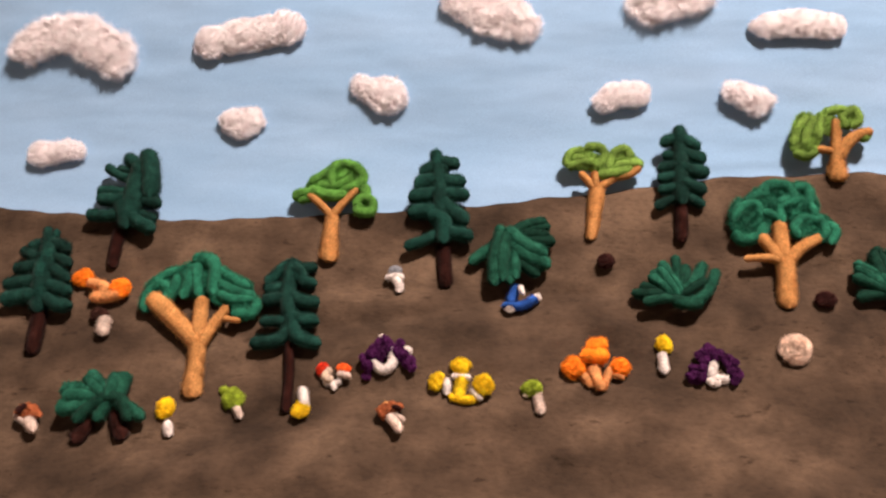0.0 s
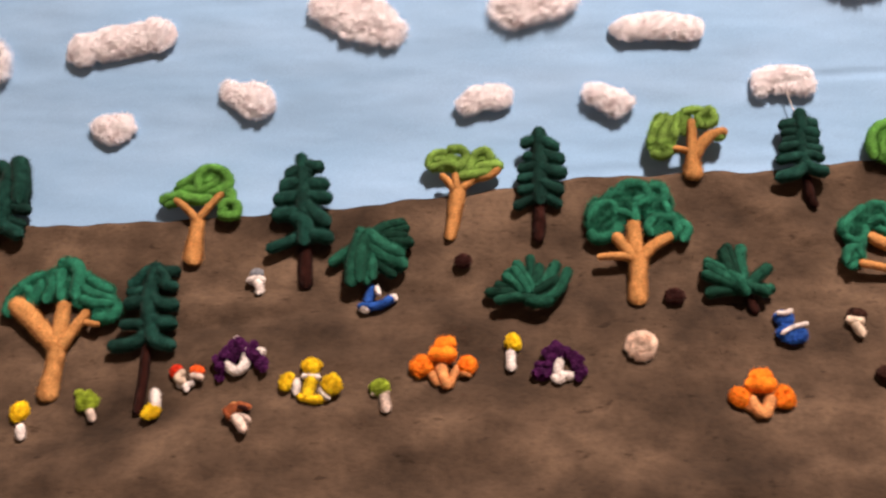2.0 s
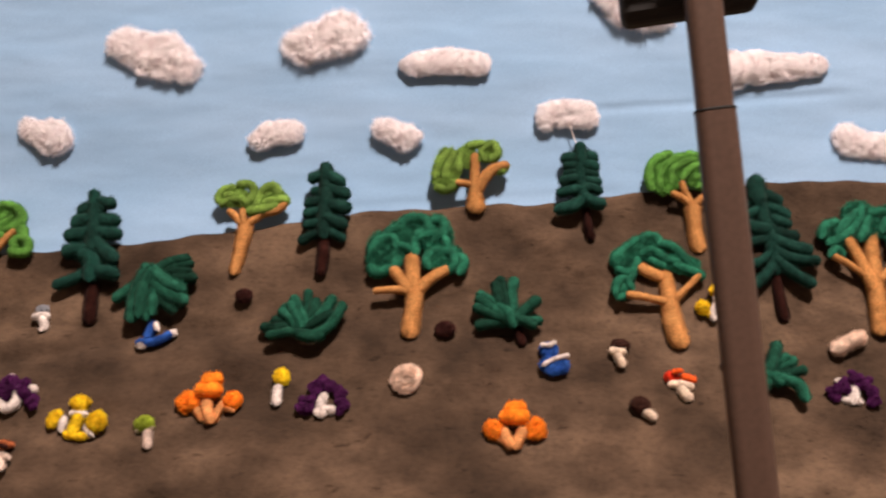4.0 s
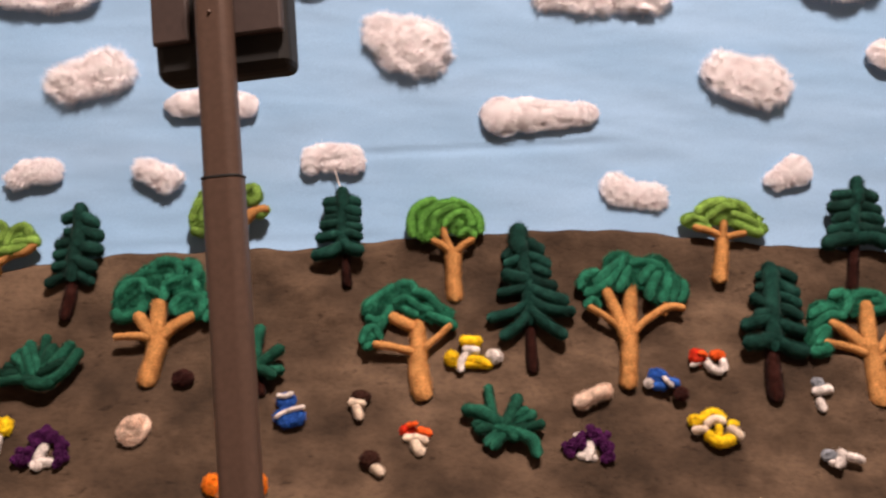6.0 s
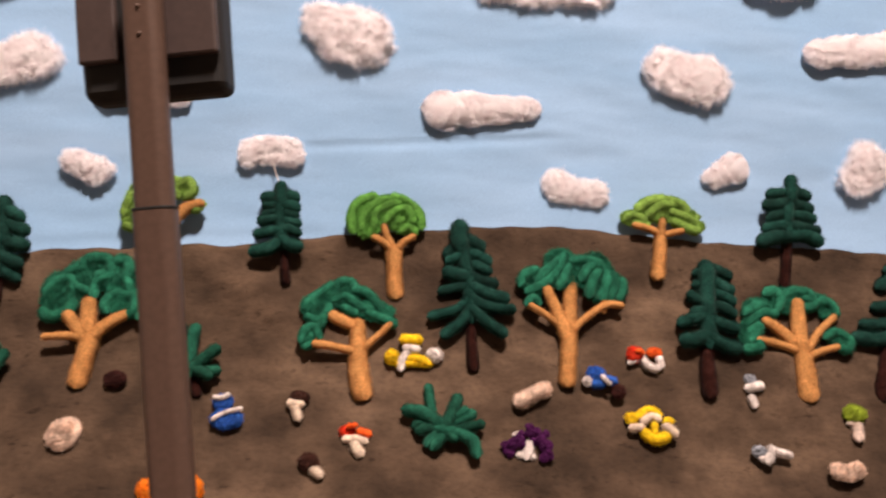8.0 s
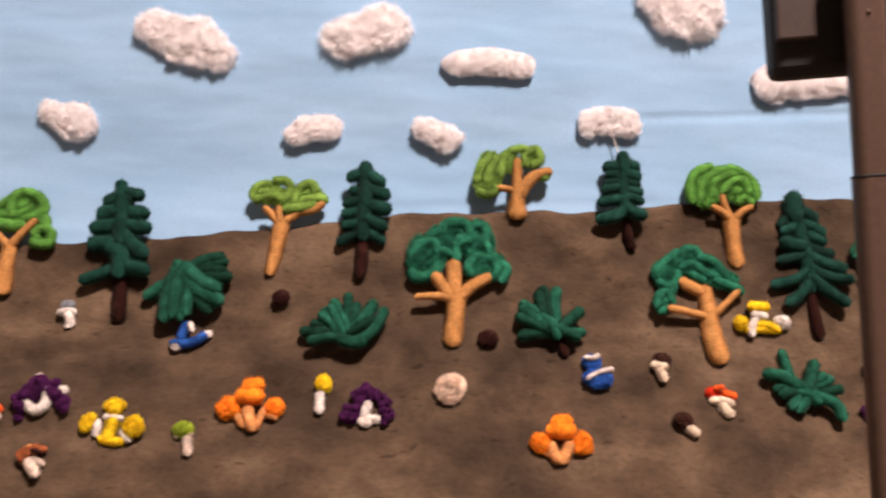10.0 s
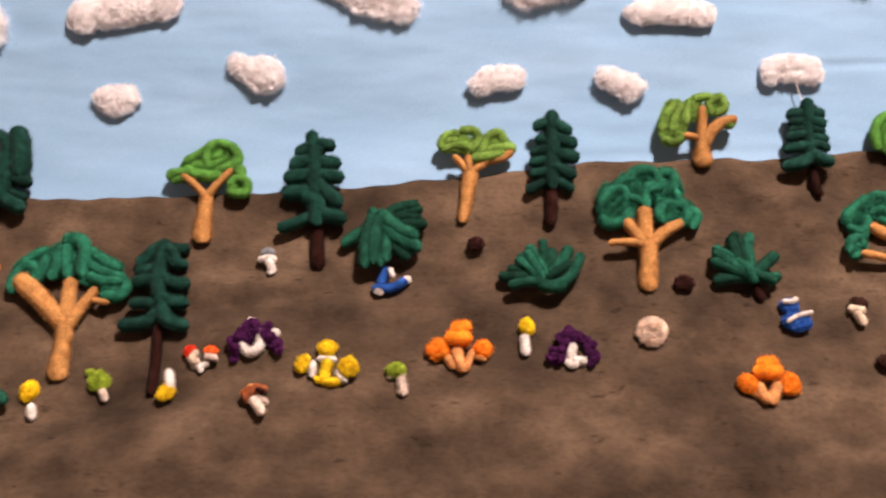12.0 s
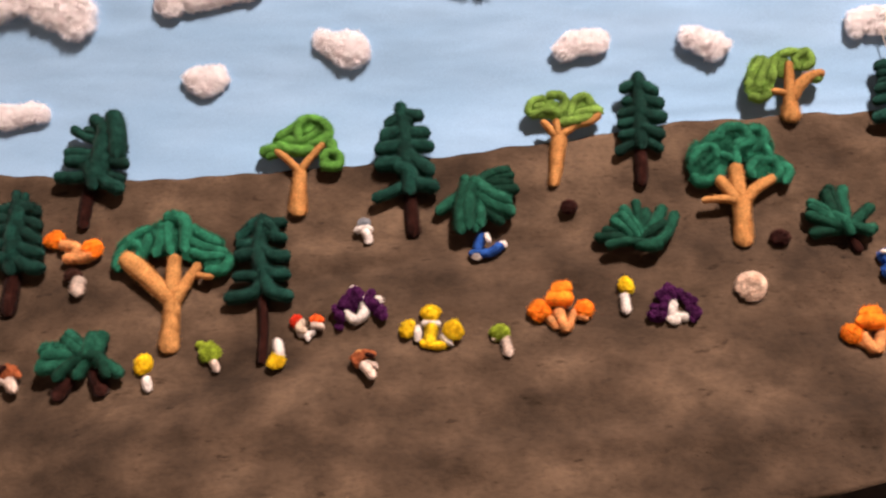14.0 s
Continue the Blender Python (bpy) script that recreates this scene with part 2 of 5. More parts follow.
def ball(pile, c, r, lumps=0.13, ribs=0.0, hair=0.9, density=3.0, width=0.34, seed=0.0, rows=14, sides=22, frizz=0.45, detail=4, rim=0.0, lift=0.8, clump=0.0):
    """A lumpy pad of wound pile: centre and radii, with coil ribs and bristles."""
    c, r = np.asarray(c, float), np.asarray(r, float)
    th, ph = np.linspace(0, np.pi, rows), np.linspace(0, 2 * np.pi, sides, endpoint=False)
    d = np.stack([np.sin(th)[:, None] * np.cos(ph), -np.sin(th)[:, None] * np.sin(ph), np.cos(th)[:, None] * np.ones(sides)], -1)
    def swell(d):
        k = np.zeros(d.shape[:-1])
        for m in range(detail):
            g = np.random.default_rng(int(abs(seed) * 977) + m)
            f, o = g.normal(size=3) * (2.2 + 1.3 * m), g.uniform(0, 6)
            k += np.sin(d @ f + o) / (1 + 0.5 * m)
        return 1 + lumps * k * 0.6 + ribs * np.sin(d[..., 2] * 11 + d[..., 0] * 2.5 + seed)
    v = c + d * r * swell(d)[..., None]
    i, j = np.meshgrid(np.arange(rows - 1), np.arange(sides), indexing="ij")
    k = (j + 1) % sides
    q = np.stack([i * sides + j, i * sides + k, (i + 1) * sides + k, (i + 1) * sides + j], -1).reshape(-1, 4)
    face = d / r * r.mean()
    pile.add(v.reshape(-1, 3), np.vstack([q[:, :3], q[:, [0, 2, 3]]]), face.reshape(-1, 3))
    n = int(density * 4 * np.pi * (r[0] * r[2] + r[0] * r[1] + r[1] * r[2]) / 3)
    e = rng.normal(size=(n, 3))
    e /= np.linalg.norm(e, axis=1, keepdims=True)
    e[:, 1] = np.where(e[:, 1] > 0.3, -e[:, 1], e[:, 1])
    flat = e / r * r.mean()
    flat /= np.linalg.norm(flat, axis=1, keepdims=True)
    comb = np.column_stack([e[:, 0], 0 * e[:, 1], e[:, 2]])
    comb -= flat * (comb * flat).sum(1, keepdims=True)
    swirl = np.sin(e @ np.random.default_rng(int(abs(seed) * 31)).normal(size=(3, 3)) * 7 + seed)
    way = lift * flat + 0.75 * comb + frizz * rng.normal(size=(n, 3)) + 0.45 * swirl
    # locks of fibres that part from one another
    g = np.random.default_rng(int(abs(seed) * 53) + 5)
    knots = g.normal(size=(60, 3))
    knots /= np.linalg.norm(knots, axis=1, keepdims=True)
    lock = g.normal(size=(60, 3))[np.argmax(e @ knots.T, axis=1)]
    way = way + clump * lock
    edge = 1 + rim * np.clip(np.hypot(e[:, 0], e[:, 2]) - 0.8, 0, 0.2) / 0.2
    way /= np.linalg.norm(way, axis=1, keepdims=True)
    hairs(pile, c + e * r * (0.93 * swell(e))[:, None], way, rng.uniform(0.4, 1.0, n) * hair * edge, width, flat, False)


def thing(name, m, label, category, group=""):
    e = new(name)
    e.empty_display_size = 0.01
    e.matrix_world = m
    return tagged(e, label, category, group)


def solid(name, bm, mat, parent=None, label="", m=None, smooth=False):
    me = bpy.data.meshes.new(name)
    bmesh.ops.recalc_face_normals(bm, faces=bm.faces)
    for face in bm.faces:
        face.smooth = smooth
    bm.to_mesh(me)
    bm.free()
    me.materials.append(mat)
    ob = new(name, me)
    ob.parent = parent
    if m is not None:
        ob.matrix_world = m
    return tagged(ob, label)


def block(size, at, bevel=0.0, segments=3):
    bm = bmesh.new()
    bmesh.ops.create_cube(bm, size=1, matrix=Matrix.Translation(at) @ Matrix.Diagonal((*size, 1)))
    if bevel:
        bmesh.ops.bevel(bm, geom=bm.edges[:], offset=bevel, segments=segments, profile=0.5, affect="EDGES")
    return bm


# ---- the two cloths ----
HILL = [(-0.6000, 0.0291), (-0.3141, 0.0271), (-0.2593, 0.0227), (-0.1882, 0.0176), (-0.1087, 0.0199), (-0.0354, 0.0238), (0.0290, 0.0281), (0.0666, 0.0328), (0.1039, 0.0360), (0.1375, 0.0407), (0.1786, 0.0474), (0.2302, 0.0487), (0.2818, 0.0516), (0.3013, 0.0504), (0.3333, 0.0542), (0.3695, 0.0582), (0.4139, 0.0607), (0.4515, 0.0633), (0.4976, 0.0652), (0.5366, 0.0636), (0.5722, 0.0595), (0.6125, 0.0559), (0.6661, 0.0523), (0.7172, 0.0506), (0.7875, 0.0462), (1.1000, 0.0400)]


def hill_top(x):
    xs, zs = [p[0] for p in HILL], [p[1] for p in HILL]
    return np.interp(x, xs, zs) + 0.0005 * np.sin(x * 210) + 0.0004 * np.sin(x * 97 + 1)


def wave(x, z, scale, depth, seed):
    return np.array([noise.fractal(Vector((a * scale, b * scale * 1.8, seed)), 1.0, 2.0, 4) for a, b in zip(x.ravel(), z.ravel())]).reshape(x.shape) * depth


def ridge(x, z, x0, x1, z0, z1, high, wide):
    """A soft fold along a slanting line, steep above and gentle below."""
    s = (x - x0) / (x1 - x0)
    off = (z - (z0 + (z1 - z0) * s)) / wide
    fade = np.clip(1.2 - np.abs(s - 0.5) * 2, 0, 0.3) / 0.3
    return high * fade * np.exp(-np.where(off > 0, (off * 2.6) ** 2, off**2))


def sheet(pile, X, Y, Z):
    r, c = X.shape
    i, j = np.meshgrid(np.arange(r - 1), np.arange(c - 1), indexing="ij")
    q = np.stack([i * c + j, i * c + j + 1, (i + 1) * c + j + 1, (i + 1) * c + j], -1).reshape(-1, 4)
    pile.add(np.stack([X, Y, Z], -1).reshape(-1, 3), np.vstack([q[:, :3], q[:, [0, 2, 3]]]))


def ground_cloth():
    xs = np.arange(-0.50, 1.02, 0.003)
    top = hill_top(xs)
    low = np.where(xs < 0.19, -0.215, -0.172 + 0.17 * (xs - 0.225))
    low = np.minimum(np.convolve(np.pad(low, 8, "edge"), np.ones(17) / 17, "valid"), -0.135)
    s = np.linspace(0, 1, 85)[:, None]
    X = np.broadcast_to(xs, (85, len(xs))).copy()
    Z = low + (top - low) * s
    Y = drape(X, Z) - 0.001 - wave(X, Z, 9, 0.0040, 3.3) - wave(X, Z, 24, 0.0026, 6.4) - wave(X, Z, 60, 0.0007, 8.1)
    Y = drape(X, Z) - 0.001 + (Y - drape(X, Z) + 0.001) * np.clip(0.15 + (1 - s) * 6, 0, 1)
    Y -= folds(X, Z)
    Y -= ridge(X, Z, 0.02, 0.30, -0.150, -0.128, 0.0056, 0.0112)
    # rolled upper edge and turned-under lower edge
    up = [(0.0007, 0.0012), (0.0008, 0.0030), (-0.0008, 0.0046), (-0.010, 0.0050)]
    X = np.vstack([X[:1], X[:1], X, *[X[-1:]] * 4])
    Y = np.vstack([Y[:1] + 0.007, Y[:1] + 0.004, Y, *[Y[-1:] + d for _, d in up]])
    Z = np.vstack([Z[:1] + 0.006, Z[:1] - 0.001, Z, *[Z[-1:] + h for h, _ in up]])
    p = Pile()
    sheet(p, X, Y, Z)
    # pile standing up along the hill's edge
    n = 26000
    i = rng.integers(0, len(xs), n)
    at = np.stack([xs[i] + rng.uniform(-0.0015, 0.0015, n), Y[-5, i] + rng.uniform(0, 0.003, n), top[i]], -1)
    way = rng.normal(size=(n, 3)) * (0.6, 0.3, 0.2) + (0, -0.3, 0.8)
    way /= np.linalg.norm(way, axis=1, keepdims=True)
    hairs(p, at, way, rng.uniform(0.0006, 0.0016, n), 0.0003)
    # short pile lying down the slope
    n = 60000
    i, j = rng.integers(2, 86, n), rng.integers(50, 435, n)
    f = rng.uniform(0, 1, (n, 2))
    def between(A):
        return (A[i, j] * (1 - f[:, 0]) + A[i + 1, j] * f[:, 0]) * (1 - f[:, 1]) + (A[i, j + 1] * (1 - f[:, 0]) + A[i + 1, j + 1] * f[:, 0]) * f[:, 1]
    at = np.column_stack([between(X), between(Y), between(Z)])
    turn = np.sin(at[:, 0] * 31) + np.sin(at[:, 2] * 47 + at[:, 0] * 12)
    way = np.column_stack([0.7 * turn, np.full(n, -0.4), np.full(n, -0.8)]) + 0.35 * rng.normal(size=(n, 3))
    way /= np.linalg.norm(way, axis=1, keepdims=True)
    hairs(p, at, way, rng.uniform(0.0008, 0.0020, n), 0.0004)
    ob = p.build("ground", PLUSH, unit=1.0)
    tagged(ob, "brown plush fleece draped as hilly ground with soft folds", "ground cloth", kind="structure")


def sky_cloth():
    xs, zs = np.arange(-0.55, 1.07, 0.005), np.arange(-0.06, 0.42, 0.0022)
    X, Z = np.meshgrid(xs, zs)
    Y = drape(X, Z) + 0.0022 - wave(X, Z, 5, 0.0022, 5.7) - wave(X * 0.4 + 0.5 * Z, Z, 22, 0.0007, 1.2) - wave(X * 0.8 - 0.6 * Z, Z, 45, 0.0002, 4.2)
    Y += 0.012 * np.clip((hill_top(X) - 0.004 - Z) / 0.010, 0, 1)
    Y += ridge(X, Z, 0.350, 0.513, 0.1205, 0.1291, 0.0009, 0.0040)
    Y += ridge(X, Z, 0.16, 0.36, 0.052, 0.060, 0.0010, 0.010)
    p = Pile()
    sheet(p, X, Y, Z)
    ob = p.build("backdrop", SKY, unit=1.0)
    tagged(ob, "pale blue flannel sheet hung as sky, faintly wrinkled", "sky cloth", kind="structure")


ground_cloth()
sky_cloth()


# ---- the room round it ----
def slab(name, a, b, mat, label, category):
    mid, size = [(p + q) / 2 for p, q in zip(a, b)], [q - p for p, q in zip(a, b)]
    tagged(solid(name, block(size, mid), mat), label, category, kind="structure")


slab("wall_north", (-1.7, 0.45, -0.95), (2.3, 0.55, 1.80), PAINT, "plain painted wall behind the cloths", "wall")
slab("wall_south", (-1.7, -2.60, -0.95), (2.3, -2.50, 1.80), PAINT, "plain painted wall across the room", "wall")
slab("wall_west", (-1.8, -2.60, -0.95), (-1.7, 0.55, 1.80), PAINT, "plain painted side wall", "wall")
slab("wall_east", (2.3, -2.60, -0.95), (2.4, 0.55, 1.80), PAINT, "plain painted side wall", "wall")
slab("floor", (-1.8, -2.60, -1.0), (2.4, 0.55, -0.95), FLOORING, "brown wooden floor", "floor")
slab("ceiling", (-1.8, -2.60, 1.80), (2.4, 0.55, 1.85), PAINT, "plain white ceiling", "ceiling")

table = thing("table", pose(0.26, -0.02, -0.95), "dark wooden table that carries the scene", "table")
solid("tabletop", block((1.7, 0.84, 0.03), (0, 0, 0.685), 0.004), TABLE, table)
for lx in (-0.78, 0.78):
    for ly in (-0.36, 0.36):
        solid("leg", block((0.06, 0.06, 0.67), (lx, ly, 0.335), 0.004), TABLE, table)
board = tagged(solid("backing_board", block((1.56, 0.012, 0.66), (0, 0, 0.33), 0.002), BOARD,
                     m=pose(0.26, 0.115, -0.25, 0, 0, 0)), "dark board standing on the table behind the cloths", "board")

ceiling_lamp = thing("ceiling_lamp", pose(LAMP[0], LAMP[1], 1.80), "small warm pendant lamp under the ceiling", "lamp")
bm = bmesh.new()
bmesh.ops.create_cone(bm, cap_ends=True, segments=24, radius1=0.006, radius2=0.006, depth=0.07, matrix=Matrix.Translation((0, 0, -0.035)))
solid("cord", bm, BLACK, ceiling_lamp)
bm = bmesh.new()
bmesh.ops.create_cone(bm, cap_ends=True, segments=32, radius1=0.10, radius2=0.04, depth=0.06, matrix=Matrix.Translation((0, 0, -0.10)))
solid("shade", bm, PAINT, ceiling_lamp)


# ---- kinds of things ----
def trunk_bundle(name, pts, mat, parent, lift=2.2, strands=3, tip_lift=None, ends=(0.75, 0.75)):
    """A trunk or bough of stems laid side by side: rows of (x, z, width)."""
    p = np.asarray(pts, float)
    t = np.gradient(p[:, :2], axis=0)
    t /= np.linalg.norm(t, axis=1, keepdims=True) + 1e-9
    side = np.stack([-t[:, 1], t[:, 0]], -1)
    pile = Pile()
    for s in np.linspace(-1, 1, strands) if strands > 1 else (0,):
        r = p[:, 2] / (0.5 * strands + 0.95) if strands > 1 else p[:, 2] / 2
        r = np.minimum(r * (1.15 if strands > 1 else 1), 6.5)
        close = np.r_[ends[0], np.ones(len(p) - 2), ends[1]]
        o = p[:, :2] + side * (s * close * (p[:, 2] / 2 - r))[:, None]
        y = -np.linspace(lift, lift if tip_lift is None else tip_lift, len(p)) - (0.5 if abs(s) < 0.1 else 0.0)
        stem(pile, np.column_stack([o[:, 0] + rng.normal(0, 0.12, len(o)), y, o[:, 1], r]), fuzz=24)
    return pile.build(name, mat, parent)


def winding(x, z, rx, rz, r, lift, deep):
    """A stem wound over a dome from its rim to its crest."""
    turns = max(1.4, min(rx, rz) / (1.5 * r))
    s = np.linspace(0, 1, int(10 * turns) + 5)
    a = rng.uniform(0, 6.28) + rng.choice((-1, 1)) * 2 * np.pi * turns * s
    k = 1 - 0.92 * s
    return np.column_stack([x + (rx - r) * k * np.cos(a), -(lift + (deep - 0.75 * r) * np.sqrt(1 - k * k)), z + (rz - r) * k * np.sin(a), np.full(len(s), r)])


def wind(parent, rows):
    """Parts bent from fuzzy stems: (name, colour, lift, radius, points of a stroke) or (name, colour, lift, two radii, centre of a pad)."""
    for n, (name, colour, lift, size, pts) in enumerate(rows):
        pile = Pile()
        if isinstance(size, tuple):
            (x, z), (rx, rz) = pts[0], size
            lift += 1.5 * (name == "crown")
            deep = 2.7 if name == "crown" else min(0.6 * min(rx, rz) + 0.8, 4.2)
            ball(pile, (x, -lift, z), (rx * 0.88, deep, rz * 0.88), 0.14, 0.0, 0.7 + 0.3 * min(rx, rz), 8.0, 0.30, seed=n + abs(x) * 0.1, frizz=0.35, detail=6, lift=0.35)
            if name not in ("crown", "ball") and min(rx, rz) > 3.5:
                stem(pile, winding(x, z, rx, rz, min(2.6, 0.42 * min(rx, rz)), lift, deep), fuzz=30)
        else:
            c = np.asarray(pts, float)
            if len(c) == 2:
                c = np.vstack([c[0], c.mean(0) + rng.normal(0, 0.05 * np.linalg.norm(c[1] - c[0]), 2), c[1]])
            size *= 1.08
            if name in ("stripe", "spot", "tip"):
                lift = max(lift, 8.2)
            if name != "leaf_coil":
                # the rounded ends reach past the bends
                for end, near in ((0, 1), (-1, -2)):
                    d = c[end] - c[near]
                    c[end] += d / (np.linalg.norm(d) + 1e-6) * size * (0.75 if name in ("bough", "leaf") else 0.45)
            arch = np.sin(np.linspace(0, np.pi, len(c))) * 0.5
            path = np.column_stack([c[:, 0], -(lift + arch), c[:, 1], size * rng.uniform(0.92, 1.08, len(c))])
            if colour == "purple":
                # a ruffle: short curls set along the stroke
                for q in curve_points(path, 1.1):
                    d = rng.normal(size=3) * size * 0.36
                    ball(pile, q[:3] + d * (1, 0.6, 1), (size * 0.45,) * 3, 0.25, 0.0, 1.5, 12.0, 0.32, seed=rng.uniform(1, 90), rows=8, sides=10)
            elif name == "leaf" and size > 5.0:
                # a stem folded back on itself
                t = np.gradient(path[:, [0, 2]], axis=0)
                t /= np.linalg.norm(t, axis=1, keepdims=True) + 1e-9
                for side, reach in ((-1, rng.uniform(0.86, 1.0)), (1, 1.0)):
                    q = path.copy()
                    q[:, 0] -= side * 0.34 * size * t[:, 1]
                    q[:, 2] += side * 0.34 * size * t[:, 0]
                    q[0, [0, 2]] = q[-1, [0, 2]] + (q[0, [0, 2]] - q[-1, [0, 2]]) * reach
                    q[:, 1] += 0.5 * side
                    q[:, 3] *= 0.80
                    stem(pile, q, 11, 34)
            else:
                stem(pile, path, 11, 34)
        pile.build(name, MAT[colour], parent)


def pine(m, note, trunk, boughs):
    label = {"lean": "leaning dark green pine of folded chenille stems with brown trunk", "slim": "slim dark green chenille pine with a long brown trunk",
             "tall": "tall dark green chenille pine with drooping boughs"}.get(note, "dark green chenille pine tree with a dark brown trunk")
    tree = thing("pine_tree", m, label, "tree", "pine trees")
    trunk_bundle("trunk", trunk, MAT["bark"], tree, 2.8)
    wind(tree, [(a, b, c, d * 1.08, e) for a, b, c, d, e in boughs])


def broadleaf(m, tone, trunk, branches, crown):
    label = {"light": "broadleaf tree with lime green chenille crown and tan trunk", "mid": "broadleaf tree with grass green curled crown and tan trunk",
             "dark": "broadleaf tree with blue-green chenille crown and forked tan trunk"}[tone]
    tree = thing("broadleaf_tree", m, label, "tree", "broadleaf trees")
    trunk_bundle("trunk", [(x, z, w * 1.1) for x, z, w in trunk], MAT["wood"], tree, 3.2, 3, 3.8, (0.92, 0.95))
    for b in branches:
        (xa, za, wa), (xb, zb, _) = b[0], b[1]
        d = math.hypot(xb - xa, zb - za)
        root = (xa - (xb - xa) / d * 3.5, za - (zb - za) / d * 3.5, wa * 0.95)
        trunk_bundle("branch", [root, *b], MAT["wood"], tree, 3.4, 2 if wa > 6.6 else 1, 8.6)
    wind(tree, crown)


def bush(m, stems, leaves):
    plant = thing("bush", m, "deep green bush of thick folded chenille leaves", "bush", "bushes")
    for b in stems:
        trunk_bundle("stem", b, MAT["bark"], plant, 3.0, 2)
    wind(plant, [(a, b, c, d * 0.98, e) for a, b, c, d, e in leaves])


def mushroom(m, label, parts):
    kind = "fuzzy_ball" if parts[0][0] == "ball" else "mushroom"
    wind(thing(kind, m, label, kind.replace("_", " "), "fuzzy balls" if kind == "fuzzy_ball" else "mushrooms"), parts)


def cloud(m, shag, puffs):
    label = "shaggy white cotton cloud with frayed strands" if shag > 0.7 else "small puffy white cotton cloud" if len(puffs) < 3 else "smooth rolled white cotton cloud"
    fluff = thing("cloud", m, label, "cloud", "clouds")
    full = list(puffs)
    for (xa, za, ra, sa), (xb, zb, rb, sb) in zip(puffs, puffs[1:]):
        full.append(((xa + xb) / 2, (za + zb) / 2, 0.5 * (ra + rb), 0.47 * (sa + sb)))
    for n, (x, z, rx, rz) in enumerate(full):
        pile = Pile()
        deep = 2.6 + 0.13 * min(rx, rz)
        ball(pile, (x, -0.35 * deep, z), (rx * (0.97 - 0.06 * shag), deep, rz * (0.97 - 0.08 * shag)), 0.10 + 0.05 * shag, 0.0, 1.9 + 2.9 * shag, 7.0, 0.34 + 0.16 * shag,
             seed=n * 1.7 + x, rows=30, sides=48, frizz=0.25 + 0.1 * shag, detail=5, rim=0.2 + 0.7 * shag, lift=0.35, clump=0.12 + 0.28 * shag)
        pile.build("tuft", COTTON, fluff)


# ---- telescopic stand in front of the cloths ----
def stand(x, y, z, lean_x, lean_y):
    m = pose(x, y, z, lean_y, lean_x, 0) @ pose(0, 0, 0, 0, 0, -9)
    s = thing("telescopic_stand", m, "brown telescopic tripod pole with a black phone clamp", "stand")

    def tube(name, w, d, z0, z1, mat):
        bm = block((w, d, z1 - z0), (0, 0, (z0 + z1) / 2))
        upright = [e for e in bm.edges if abs(e.verts[0].co.z - e.verts[1].co.z) > 1e-5]
        bmesh.ops.bevel(bm, geom=upright, offset=0.0034, segments=6, profile=0.5, affect="EDGES")
        rims = [e for e in bm.edges if abs(e.verts[0].co.z - e.verts[1].co.z) < 1e-6]
        bmesh.ops.bevel(bm, geom=rims, offset=0.00015, segments=1, profile=0.5, affect="EDGES")
        solid(name, bm, mat, s, smooth=False)

    tube("lower_tube", 0.0126, 0.0088, -0.285, -0.0004, POLE_METAL)
    tube("collar", 0.0129, 0.0091, -0.0004, 0.0004, BLACK)
    tube("upper_tube", 0.0116, 0.0080, 0.0004, 0.0745, POLE_METAL)
    for h in (0.0502, 0.0582):
        bm = bmesh.new()
        bmesh.ops.create_uvsphere(bm, u_segments=10, v_segments=6, radius=0.0007, matrix=Matrix.Translation((0.0001, -0.0040, h)))
        solid("rivet", bm, POLE_METAL, s, smooth=True)
    # clamp body behind the pole: a bevelled box with two smoky plates and a slot between
    bm = block((0.0450, 0.0150, 0.0395), (-0.0028, 0.0155, 0.05475), 0.0032, 3)
    for v in bm.verts:
        if v.co.z < 0.045:
            v.co.y += 0.4 * max(0.0, 0.044 - v.co.z) if v.co.y < 0.0155 else 0
            v.co.x *= 1 - 2.0 * max(0.0, 0.043 - v.co.z)
    body = solid("clamp_body", bm, BLACK, s, "black plastic clamp body")
    for px, w in ((-0.0152, 0.0125), (0.0138, 0.0160)):
        solid("plate", block((w, 0.0030, 0.0285), (px - 0.0028, 0.0085, 0.06025), 0.0009, 2), SMOKY, body, "smoky brown plastic plate")
    for k in range(3):
        a = 2 * math.pi * k / 3 + 0.5
        leg = block((0.085, 0.010, 0.006), (0.045, 0, 0), 0.0015, 2)
        bmesh.ops.rotate(leg, cent=(0, 0, 0), matrix=Matrix.Rotation(a, 3, "Z"), verts=leg.verts)
        bmesh.ops.translate(leg, vec=(0, 0, -0.284), verts=leg.verts)
        solid("foot", leg, BLACK, s)


stand(0.3317, -0.3015, 0.0385, -4.28, 1.28)

